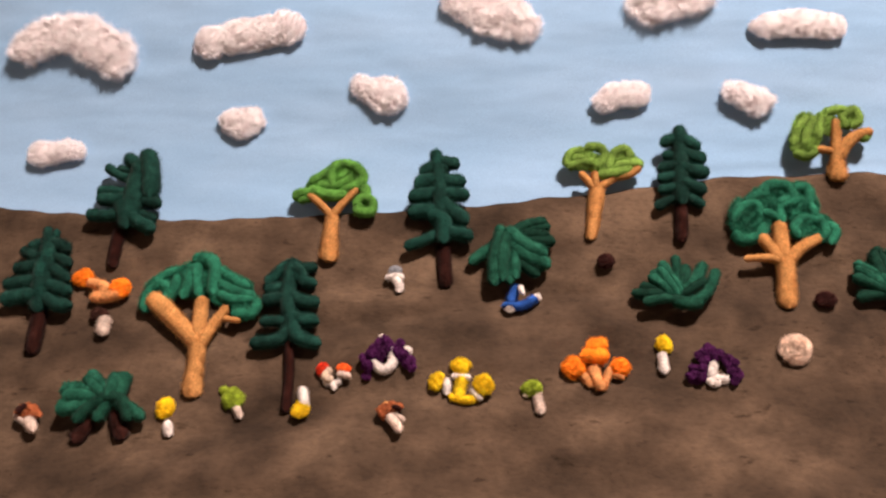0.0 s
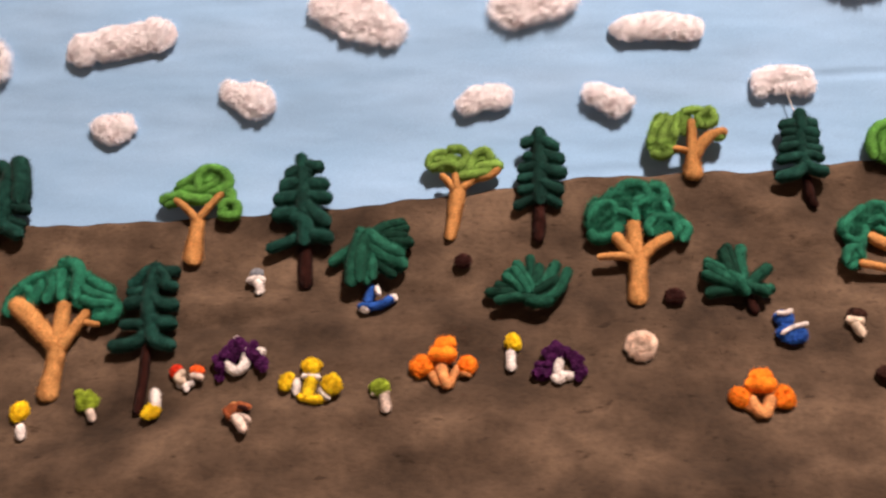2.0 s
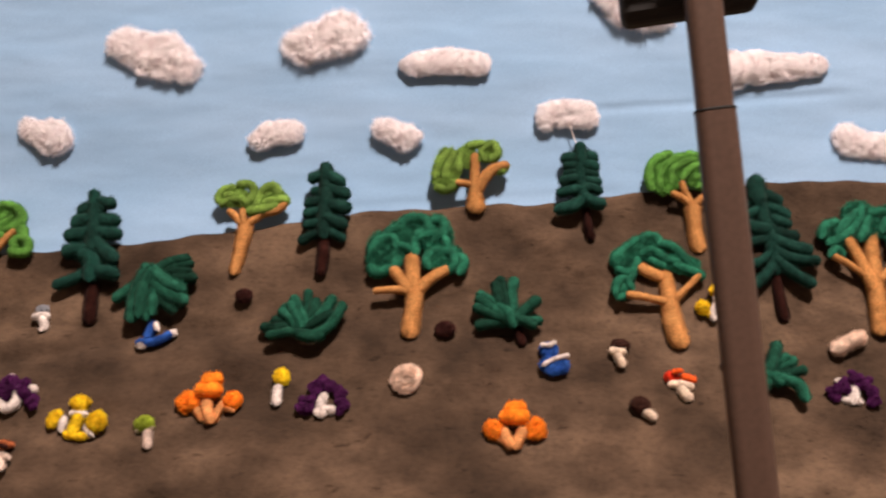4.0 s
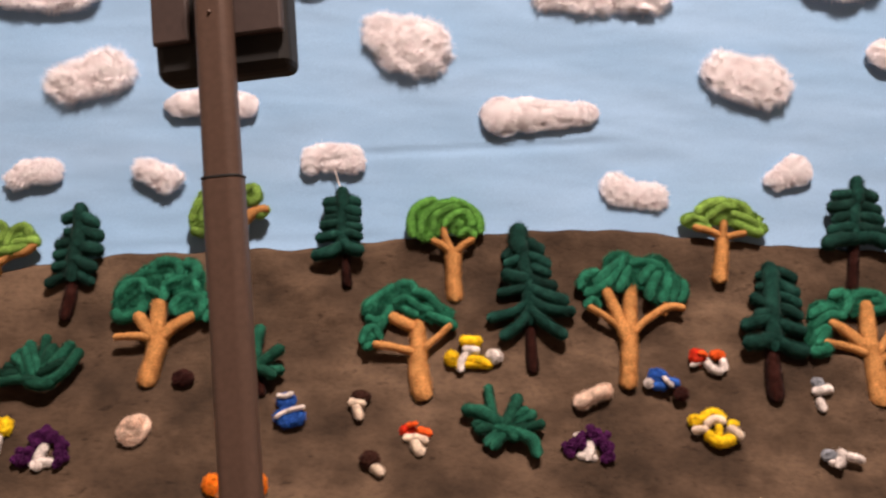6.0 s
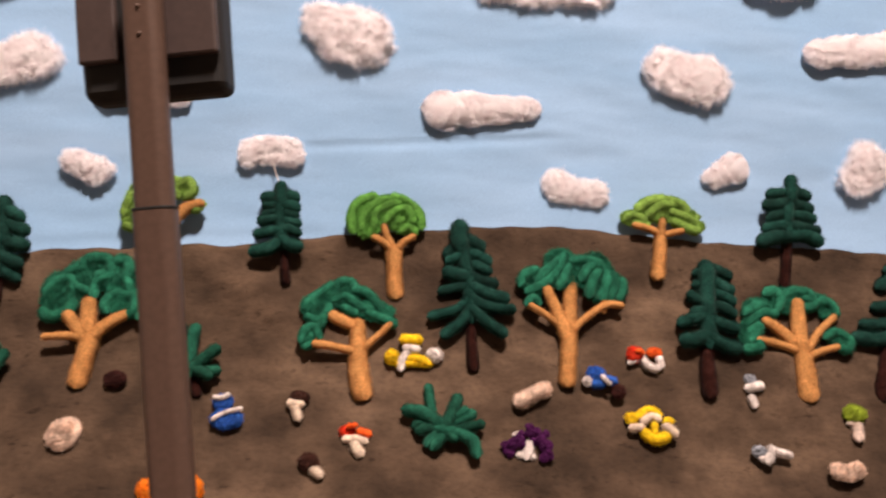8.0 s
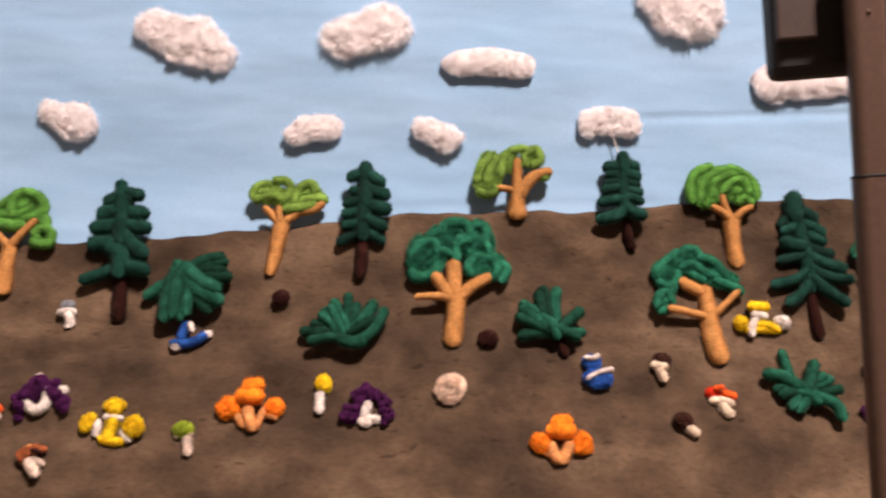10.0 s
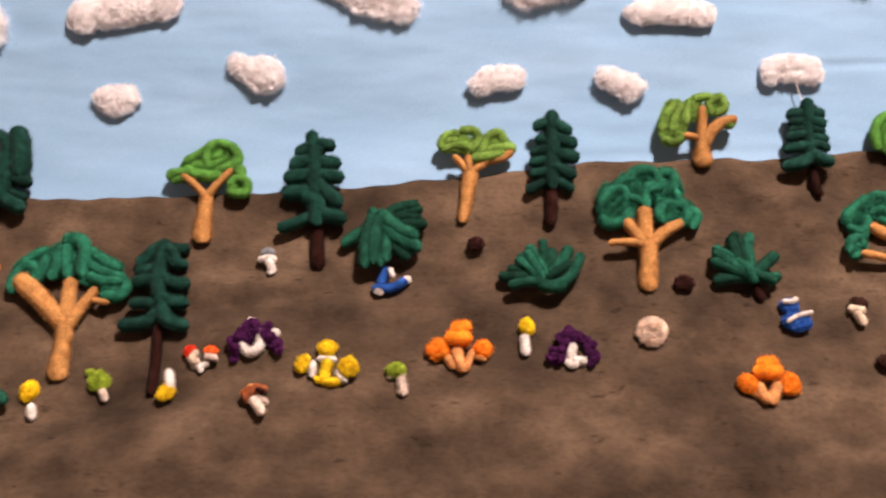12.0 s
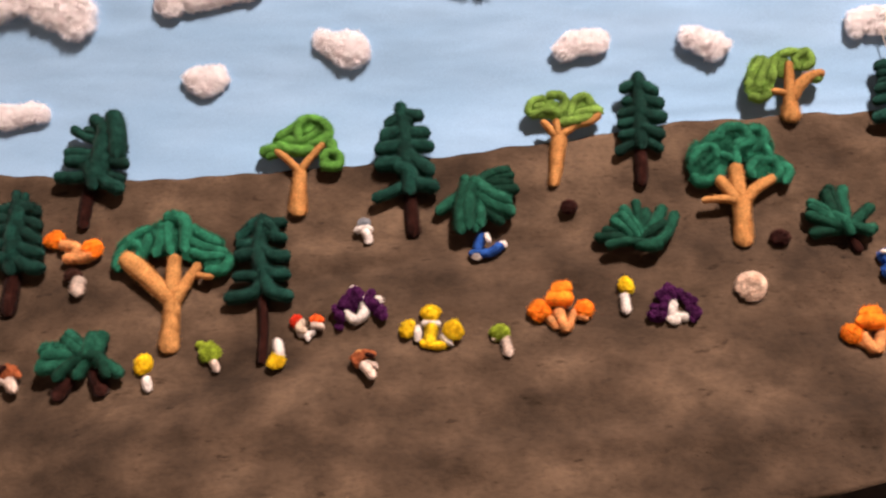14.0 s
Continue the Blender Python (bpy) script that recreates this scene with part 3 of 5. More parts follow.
# ---- trees, bushes, mushrooms and clouds ----
pine(pose(-0.2585, -0.0171, -0.0729, -31.5, 0, -4.3), '', [(-7.5, 38.1, 9.7), (-4.4, 19.3, 11.9), (-1.8, 0.4, 10.1)], [
    ('bough', 'pine', 7, 6.3, [(-11.5, 79.4), (-9.2, 54.7), (-6.4, 33.7)]),
    ('bough', 'pine', 4.7, 3.4, [(-17.4, 90.4), (-12.3, 80.9)]),
    ('bough', 'pine', 4.2, 2.5, [(-11.2, 89.8), (-11.4, 81.2)]),
    ('bough', 'pine', 5.9, 4.2, [(-24, 77.6), (-12.8, 81.9)]),
    ('bough', 'pine', 6.8, 5, [(-0, 76.2), (-9, 78.7)]),
    ('bough', 'pine', 5.9, 3.8, [(-29.2, 74.1), (-21.1, 70.7), (-11.9, 67.3)]),
    ('bough', 'pine', 6.5, 4.2, [(3.7, 65.3), (-9, 69.5)]),
    ('bough', 'pine', 7.1, 4.6, [(-28.9, 60.6), (-11.1, 64)]),
    ('bough', 'pine', 6.9, 4.1, [(6.4, 54), (-9.1, 62.4)]),
    ('bough', 'pine', 7.5, 4.6, [(-32.1, 48.4), (-9.4, 51)]),
    ('bough', 'pine', 7.6, 4.5, [(10.6, 43.9), (-5.4, 48.9)]),
    ('bough', 'pine', 8.3, 5, [(-28.9, 36.9), (-6.1, 39.6)]),
    ('bough', 'pine', 8.1, 4.5, [(14.2, 32.9), (7, 33.2), (-3.9, 39.8)]),
    ('bough', 'pine', 8.8, 5.1, [(-9.8, 70.6), (-5.5, 41)])])
pine(pose(-0.2191, 0.0100, -0.0168, -23.6, 0, -3.9), 'lean', [(-2.5, 38.8, 7.4), (-3.1, 19.7, 9.8), (-2.5, 1.4, 8)], [
    ('bough', 'pine', 7.6, 7.1, [(7, 72), (5.9, 53.1), (3.9, 37.5)]),
    ('bough', 'pine', 5.4, 4.2, [(-19.7, 56.7), (-0.2, 54.4)]),
    ('bough', 'pine', 6, 4.6, [(-18.4, 50.8), (0.6, 51.1)]),
    ('bough', 'pine', 5.8, 4.2, [(18.7, 60.4), (6.8, 58)]),
    ('bough', 'pine', 6.4, 4.6, [(21.1, 47.5), (5.5, 52.6)]),
    ('bough', 'pine', 5.9, 3.7, [(20.3, 36.8), (5.4, 42.7)]),
    ('bough', 'pine', 9, 7.1, [(12.4, 78.7), (15.9, 66.2), (16.6, 56.1)]),
    ('bough', 'pine', 7.1, 4.6, [(-2.7, 79.2), (7.5, 72.4)]),
    ('bough', 'pine', 6.2, 3.4, [(-17.2, 73.5), (-8, 68), (6, 63.6)]),
    ('bough', 'pine', 6.1, 2.9, [(-8.4, 73.1), (4.1, 70.4)]),
    ('bough', 'pine', 7, 3.7, [(18.7, 53.4), (6.6, 61.9)]),
    ('bough', 'pine', 7.6, 4.2, [(-23.3, 38.1), (-7.6, 37.6), (2.2, 41.8)]),
    ('bough', 'pine', 8.9, 5.4, [(-1.6, 43.7), (3.2, 31.8)]),
    ('bough', 'pine', 8.7, 5, [(0.8, 43.7), (9.1, 34.4), (20.8, 28.1)])])
pine(pose(-0.0865, -0.0483, -0.1039, -35.5, 0, -2.6), 'slim', [(-8.2, 55.1, 6.7), (-3.2, 26.1, 7.2), (-1.6, 1.4, 6.9)], [
    ('bough', 'pine', 6, 5.1, [(-13.2, 100), (-7, 57.7)]),
    ('bough', 'pine', 5.2, 3.9, [(-26.3, 90.8), (-19.3, 99.1), (-12.3, 103.4)]),
    ('bough', 'pine', 5, 3.5, [(0.7, 101.3), (-6.8, 101.2), (-12.4, 103.5)]),
    ('bough', 'pine', 5.6, 3.9, [(-25.2, 84.8), (-11.2, 86.3)]),
    ('bough', 'pine', 5.8, 3.9, [(2.1, 88.3), (-10.2, 94)]),
    ('bough', 'pine', 6.3, 4.3, [(-25.2, 76.1), (-10.5, 77.7)]),
    ('bough', 'pine', 6.5, 4.2, [(5.7, 74.2), (-1.8, 74.8), (-9.2, 79.1)]),
    ('bough', 'pine', 6.4, 3.8, [(-24.8, 60.8), (-10.2, 60.4)]),
    ('bough', 'pine', 7.1, 4.4, [(6.6, 60.9), (-6.1, 63.9)]),
    ('bough', 'pine', 6.9, 3.9, [(-9.9, 99.4), (-3.9, 89.5)]),
    ('bough', 'pine', 7.3, 4.2, [(-27.6, 45.5), (-14.5, 46.2), (-9.2, 52.8), (-8.6, 66)]),
    ('bough', 'pine', 7.6, 4.2, [(11.8, 42.7), (1.9, 46), (-4.1, 53.1), (-8.5, 65.9)])])
pine(pose(0.0049, -0.0068, -0.0296, -25.5, 0, -1.7), '', [(-3.7, 34.2, 9.7), (-2.3, 16.1, 10.3), (-0.7, 3.3, 10.2)], [
    ('bough', 'pine', 6.6, 5.9, [(-8.7, 85), (-6.4, 64.7), (-3.5, 44.4)]),
    ('bough', 'pine', 6.2, 5.1, [(-20.5, 74.8), (-5.4, 78)]),
    ('bough', 'pine', 6.4, 5.1, [(-23.4, 54.3), (-6.8, 54.3)]),
    ('bough', 'pine', 6.3, 4.7, [(-17.8, 83.7), (-4.9, 85.2)]),
    ('bough', 'pine', 6.5, 4.7, [(6, 76.2), (-5.3, 76.2)]),
    ('bough', 'pine', 6.7, 4.7, [(-23.9, 65.5), (-7.3, 67.9)]),
    ('bough', 'pine', 6.9, 4.7, [(8.6, 66.2), (-5, 67.8)]),
    ('bough', 'pine', 7.8, 5.5, [(8.4, 48.7), (3, 52.7), (-3.9, 59.2)]),
    ('bough', 'pine', 7.1, 4.3, [(-10.8, 94.5), (-9.4, 84.8)]),
    ('bough', 'pine', 7.3, 4.3, [(2, 88.3), (-5.7, 89.5)]),
    ('bough', 'pine', 7.1, 3.9, [(-25.8, 29.9), (-15.6, 33.6), (-5.5, 39.3)]),
    ('bough', 'pine', 8.3, 5, [(11.7, 36.2), (-1.6, 37.8)]),
    ('bough', 'pine', 9.2, 5.9, [(-9.4, 49), (-4.1, 46.2), (-3.7, 35.7)])])
pine(pose(0.1556, 0.0044, 0.0017, -20.8, 0, -0.2), '', [(1, 31.1, 8.8), (0.4, 13, 9.4), (-0.9, 1.8, 7.9)], [
    ('bough', 'pine', 6.2, 5.4, [(2, 73.2), (0.8, 31.5)]),
    ('bough', 'pine', 4.8, 3.5, [(-6.8, 61.7), (2.7, 59.3)]),
    ('bough', 'pine', 5, 3.4, [(-13.9, 26.4), (-1.2, 32.1)]),
    ('bough', 'pine', 5.2, 3.4, [(13, 27.6), (3.2, 32.8)]),
    ('bough', 'pine', 5.7, 3.8, [(-10.5, 37.3), (1.4, 39.7)]),
    ('bough', 'pine', 6, 3.8, [(-10.8, 45.1), (1.7, 45.9)]),
    ('bough', 'pine', 6.5, 4.2, [(14.8, 58.4), (4, 62.3)]),
    ('bough', 'pine', 6.7, 4.2, [(-9.8, 51.9), (2, 54.3)]),
    ('bough', 'pine', 7.3, 4.6, [(15.5, 48.5), (2.5, 51.6)]),
    ('bough', 'pine', 7.5, 4.6, [(13.2, 36.4), (2.6, 41.2)]),
    ('bough', 'pine', 7.1, 3.8, [(-8.3, 69.9), (1.5, 73.1)]),
    ('bough', 'pine', 7.6, 4.2, [(11.4, 66.5), (2.7, 71.2)]),
    ('bough', 'pine', 8.1, 4.6, [(1.4, 76.4), (1.4, 69.3)])])
pine(pose(0.3364, 0.0144, 0.0236, -17.2, 0, 1.6), '', [(-2.1, 24.8, 5.8), (-1.5, 11.6, 6.5), (0.1, 1.3, 7.6)], [
    ('bough', 'pine', 5.4, 4.5, [(-5.1, 59.9), (-3.7, 27.7)]),
    ('bough', 'pine', 5.3, 4.1, [(-14.9, 59.1), (-6.2, 60.7)]),
    ('bough', 'pine', 5.5, 4.1, [(4.1, 59.2), (-4, 62.1)]),
    ('bough', 'pine', 5.4, 3.7, [(-13.9, 53.7), (-4.5, 55.3)]),
    ('bough', 'pine', 6, 4.1, [(4.7, 52.2), (-3.7, 54.4)]),
    ('bough', 'pine', 5.5, 3.3, [(-14.3, 48), (-3.6, 49.6)]),
    ('bough', 'pine', 5.5, 3, [(4.9, 47.4), (-3.6, 49.6)]),
    ('bough', 'pine', 6.3, 3.7, [(-16.9, 42.8), (-4.7, 44.4)]),
    ('bough', 'pine', 6.2, 3.3, [(6.2, 41.8), (-3.2, 43.6)]),
    ('bough', 'pine', 6.7, 3.7, [(-19.3, 34.3), (-6.5, 36.6)]),
    ('bough', 'pine', 6.6, 3.3, [(6.5, 35.2), (-3.6, 37.4)]),
    ('bough', 'pine', 7.5, 4.1, [(-5, 65.8), (-4.4, 57.5)]),
    ('bough', 'pine', 7.7, 4, [(-21.3, 22), (-11.5, 24.2), (-3.9, 29.4)]),
    ('bough', 'pine', 7.9, 4.1, [(7.1, 25.2), (-3.1, 29.3)])])
pine(pose(0.4554, -0.0039, -0.0328, -26.0, 0, 2.8), 'tall', [(0.7, 35.4, 6.5), (0.4, 18.2, 7.9), (0.4, 2, 8.5)], [
    ('bough', 'pine', 5.8, 5, [(-3.2, 97.7), (0.2, 59), (0.9, 37.5)]),
    ('bough', 'pine', 7.4, 6.5, [(-4.1, 97.7), (-4.6, 88.4)]),
    ('bough', 'pine', 4.9, 3.4, [(-13.2, 82.6), (-7.9, 86.5), (-1.7, 93.6)]),
    ('bough', 'pine', 5.5, 3.8, [(10.1, 86.4), (0.5, 92.5)]),
    ('bough', 'pine', 5.4, 3.4, [(-11.8, 77), (1.7, 82.5)]),
    ('bough', 'pine', 6, 3.8, [(13.8, 76.1), (3.9, 80.7)]),
    ('bough', 'pine', 7.1, 4.9, [(-12.9, 67.6), (-1.9, 64.6)]),
    ('bough', 'pine', 6.1, 3.4, [(13.9, 69.4), (5.1, 73.6)]),
    ('bough', 'pine', 6.6, 3.8, [(17.2, 60.3), (2.6, 64.9)]),
    ('bough', 'pine', 6.5, 3.4, [(-17.5, 55.3), (0.2, 59.5)]),
    ('bough', 'pine', 7.3, 4.2, [(23.2, 49.5), (13.8, 52.2), (2.2, 57.5)]),
    ('bough', 'pine', 6.9, 3.3, [(-25.1, 37.9), (-8.4, 42.4), (0.6, 50.9)]),
    ('bough', 'pine', 7.5, 3.8, [(27.2, 42.1), (11.9, 43.7), (1.2, 49.8)]),
    ('bough', 'pine', 7.6, 3.7, [(-17.2, 25.4), (-7.4, 32.2), (0.2, 42.8)]),
    ('bough', 'pine', 8.2, 4.1, [(20.3, 25.7), (11.3, 31.9), (1.6, 41)])])
pine(pose(0.6074, -0.0049, -0.0526, -28.8, 0, 4.3), '', [(7.7, 41.2, 8.5), (4.5, 23.6, 11.5), (1.5, 3.3, 12)], [
    ('bough', 'pine', 6.7, 6.1, [(15.5, 92.2), (7.9, 41.3)]),
    ('bough', 'pine', 6.3, 5.3, [(15.2, 94.8), (15, 88.4)]),
    ('bough', 'pine', 5.1, 3.6, [(8.6, 90.6), (18.5, 92.3)]),
    ('bough', 'pine', 5.4, 3.6, [(31.6, 89), (21.1, 93.8)]),
    ('bough', 'pine', 5.5, 3.6, [(7.1, 82.4), (17.8, 84)]),
    ('bough', 'pine', 6.1, 4, [(30.6, 78.1), (19.3, 84.5)]),
    ('bough', 'pine', 6.3, 4, [(1.5, 74), (6.5, 70.8), (14.1, 69.2)]),
    ('bough', 'pine', 6.2, 3.6, [(30.3, 70.1), (18.5, 75.6)]),
    ('bough', 'pine', 6.4, 3.6, [(29.3, 61.2), (16.8, 66.8)]),
    ('bough', 'pine', 7.2, 4.3, [(-8.4, 54.5), (-0.2, 56.8), (10.5, 60)]),
    ('bough', 'pine', 7.5, 4.4, [(27.4, 50.3), (14.2, 55.1)]),
    ('bough', 'pine', 8, 4.7, [(-9.4, 41.6), (7.7, 46.2)]),
    ('bough', 'pine', 8.2, 4.7, [(25.6, 35.8), (18, 36.6), (8.6, 43.7)]),
    ('bough', 'pine', 7.8, 4, [(1.2, 61.3), (11.7, 62.9)])])
pine(pose(0.6778, 0.0338, 0.0227, -17.3, 0, 5.0), '', [(8.4, 36.4, 8.5), (4.2, 17.9, 8.4), (-0.8, 0.2, 9.1)], [
    ('bough', 'pine', 5.9, 5, [(12.9, 66), (8.2, 36.5)]),
    ('bough', 'pine', 5.4, 4.2, [(-1.7, 67.6), (12.1, 68.7)]),
    ('bough', 'pine', 5.6, 4.2, [(25.6, 66.4), (15.6, 70.3)]),
    ('bough', 'pine', 6.2, 4.6, [(-5.5, 59.1), (11, 61.8)]),
    ('bough', 'pine', 5.7, 3.8, [(27, 57), (14.5, 60.4)]),
    ('bough', 'pine', 6.2, 4.2, [(-4.1, 50.1), (9.9, 52.8)]),
    ('bough', 'pine', 6.1, 3.8, [(27.5, 49.4), (13.2, 52.1)]),
    ('bough', 'pine', 6.7, 4.2, [(-8.7, 41.7), (8.5, 44.4)]),
    ('bough', 'pine', 7.3, 4.6, [(28.1, 40.4), (11.5, 43.4)]),
    ('bough', 'pine', 7.8, 5, [(-14, 31.9), (4.2, 35.7)]),
    ('bough', 'pine', 7.7, 4.6, [(28.7, 32.4), (10.1, 35.8)]),
    ('bough', 'pine', 7.9, 4.6, [(12.9, 76.5), (12.1, 64.3)])])
pine(pose(0.7288, 0.0045, -0.0544, -29.0, 0, 5.5), '', [(21.4, 44.1, 11.8), (10.3, 24, 12.4), (-1.3, 1.2, 12.1)], [
    ('bough', 'pine', 7.9, 7.4, [(62.8, 103.9), (45.3, 74.5), (24.8, 41.7)]),
    ('bough', 'pine', 6.3, 5.2, [(68.4, 109), (65.1, 100.6)]),
    ('bough', 'pine', 5.7, 4.3, [(33.8, 95.2), (54.3, 99.1)]),
    ('bough', 'pine', 6, 4.4, [(71.1, 95.8), (59.1, 100.7)]),
    ('bough', 'pine', 6.5, 4.7, [(23.9, 83.1), (48.9, 87.8)]),
    ('bough', 'pine', 6.7, 4.8, [(66.3, 81.5), (50.2, 86.8)]),
    ('bough', 'pine', 6.1, 3.8, [(15.4, 67.5), (39.4, 70)]),
    ('bough', 'pine', 6.8, 4.3, [(59.5, 66), (43, 71.8)]),
    ('bough', 'pine', 7.2, 4.6, [(2.4, 54.3), (31, 59.2)]),
    ('bough', 'pine', 7.5, 4.7, [(52, 53.2), (36.5, 58.2)]),
    ('bough', 'pine', 8, 4.9, [(-6.9, 44.3), (10.9, 43), (29.2, 49.8)]),
    ('bough', 'pine', 8.6, 5.4, [(42.1, 32.3), (30, 31.6), (24, 43)])])

broadleaf(pose(-0.0737, 0.0046, -0.0107, -22.7, 0, -2.5), 'mid', [(0, 0, 14.9), (-0.3, 14.4, 11.2), (-0.5, 23.8, 9.7), (-0.3, 35.3, 9.3)],
          [[(-1.7, 32.8, 6.3), (-9.3, 40.3, 6.3), (-17.5, 46, 5.6)], [(1.3, 33.7, 6.3), (8.4, 41.9, 6), (16.7, 49.6, 5.6)]],
          [
    ('crown', 'mid', 4.2, (14.8, 11.1), [(4.1, 58.9)]),
    ('crown', 'mid', 3.7, (10.2, 6.6), [(-11.2, 53.1)]),
    ('crown', 'mid', 3.6, (7.7, 6.2), [(20.7, 41.1)]),
    ('crown', 'mid', 2.8, (6.7, 4.1), [(-22.6, 46.6)])] + [
    ('leaf_coil', 'mid', 6.8, 4.4, [(-17, 51), (-4.1, 46), (10.6, 46)]),
    ('leaf_coil', 'mid', 6.3, 3.6, [(-11.9, 53.8), (1.4, 52.9), (12.6, 60.2)]),
    ('leaf_coil', 'mid', 6.4, 3.6, [(-17.4, 55.3), (-8.4, 60.2), (-2.4, 63.5)]),
    ('leaf_coil', 'mid', 6.9, 4, [(-0.6, 50.9), (-2.2, 62.4), (4.4, 68), (13.9, 65.9), (19, 59), (15.5, 52.5), (5, 49.2)]),
    ('leaf_coil', 'mid', 7.1, 4, [(-28, 44.3), (-18.9, 47.5), (-11, 45.9)]),
    ('leaf_coil', 'mid', 6.6, 3.2, [(-24, 42), (-14.8, 43.7)]),
    ('leaf_coil', 'mid', 7.5, 4, [(20.6, 53), (23.1, 44)]),
    ('leaf_coil', 'mid', 7.3, 3.6, [(14.3, 38.3), (20.8, 43.6), (27.2, 40), (26.1, 33.4), (16.9, 34.2), (20.4, 39.1)])])
broadleaf(pose(0.0967, 0.0059, 0.0044, -20.3, 0, -0.8), 'light', [(0, 0, 7.4), (2.2, 10.8, 8.8), (3.6, 20.9, 9.9), (6, 38.5, 11.8)],
          [[(3, 36.1, 6.2), (-1.3, 40.9, 5.9), (-6.1, 44.9, 5.1)], [(4.5, 36.9, 6.6), (3.6, 46.1, 5.9)], [(8.2, 36.9, 6.6), (17.2, 42.5, 6.2), (26.1, 44.1, 5.9), (34.1, 48.5, 5.5)]],
          [
    ('crown', 'light', 4, (13.5, 7.6), [(-3.9, 55.3)]),
    ('crown', 'light', 4.3, (13.4, 8.8), [(21.4, 54.4)]),
    ('crown', 'light', 3.3, (10.4, 5.6), [(9.1, 50.9)])] + [
    ('leaf_coil', 'light', 6, 3.5, [(-15.3, 51.9), (-11.5, 59.5), (-1.7, 61.9)]),
    ('leaf_coil', 'light', 6.1, 3.5, [(-13.9, 50.2), (-4.1, 53.4), (2.5, 52.2)]),
    ('leaf_coil', 'light', 6.3, 3.5, [(-2.5, 63.7), (7.3, 63.7), (10.8, 56.5), (3.9, 48.5)]),
    ('leaf_coil', 'light', 6.5, 3.5, [(-0.4, 54.8), (9.1, 49.6)]),
    ('leaf_coil', 'light', 6.7, 3.5, [(12.8, 47.5), (16.8, 58.7), (24.3, 61.9), (27.8, 55.5)]),
    ('leaf_coil', 'light', 6.8, 3.5, [(16.5, 49.8), (29.2, 52.2), (35.7, 50.2)]),
    ('leaf_coil', 'light', 7.4, 3.9, [(5.9, 44), (20.7, 45.6), (28.9, 48)]),
    ('leaf_coil', 'light', 6.9, 3.1, [(-10.9, 55.4), (-2.6, 56.2)])])
broadleaf(pose(0.2591, 0.0187, 0.0449, -13.7, 0, 0.9), 'light', [(0, 0, 15.8), (-0, 7.2, 12.8), (-0.3, 16, 9.8)],
          [[(-0.5, 14, 6.8), (-0.1, 27.9, 6), (-0.3, 41, 4.9)], [(1.9, 16.8, 6.8), (6.3, 23.9, 6.8), (12.7, 29.7, 6.4), (23, 32.7, 4.9)], [(-1.9, 19.2, 5.6), (-7.4, 20.1, 5.3), (-13.7, 20.3, 4.9)]],
          [
    ('crown', 'light', 4.2, (10, 14.9), [(-18.8, 32.3)]),
    ('crown', 'light', 4, (7.4, 10.2), [(-6.1, 39.4)]),
    ('crown', 'light', 4.3, (8.5, 7.8), [(10.3, 42.4)]),
    ('crown', 'light', 3.6, (7, 5.9), [(-23.3, 23.1)]),
    ('crown', 'light', 2.6, (5.5, 3.5), [(18.8, 33.1)])] + [
    ('leaf_coil', 'light', 5.9, 3.4, [(-28.1, 18.9), (-20.4, 15.8), (-14.5, 19.7), (-18.1, 24.9)]),
    ('leaf_coil', 'light', 6.4, 3.8, [(-28.2, 24.2), (-23.4, 36), (-17, 43.8)]),
    ('leaf_coil', 'light', 6.6, 3.8, [(-21.4, 23.4), (-17.7, 34.4), (-13, 43.7)]),
    ('leaf_coil', 'light', 6.4, 3.4, [(-12.2, 28.2), (-9.9, 39.1), (-7.4, 44.6)]),
    ('leaf_coil', 'light', 6.6, 3.4, [(-5.1, 46), (2.3, 48), (9.6, 46.4)]),
    ('leaf_coil', 'light', 6.8, 3.4, [(6.6, 35.8), (5.3, 43.2), (12.5, 47.1), (15, 40.5), (10.3, 35.9)]),
    ('leaf_coil', 'light', 6.7, 3, [(11.3, 30.5), (18.5, 28.5), (21.1, 32.5)]),
    ('leaf_coil', 'light', 6.8, 3, [(-1.9, 40.5), (3.6, 35.8)])])
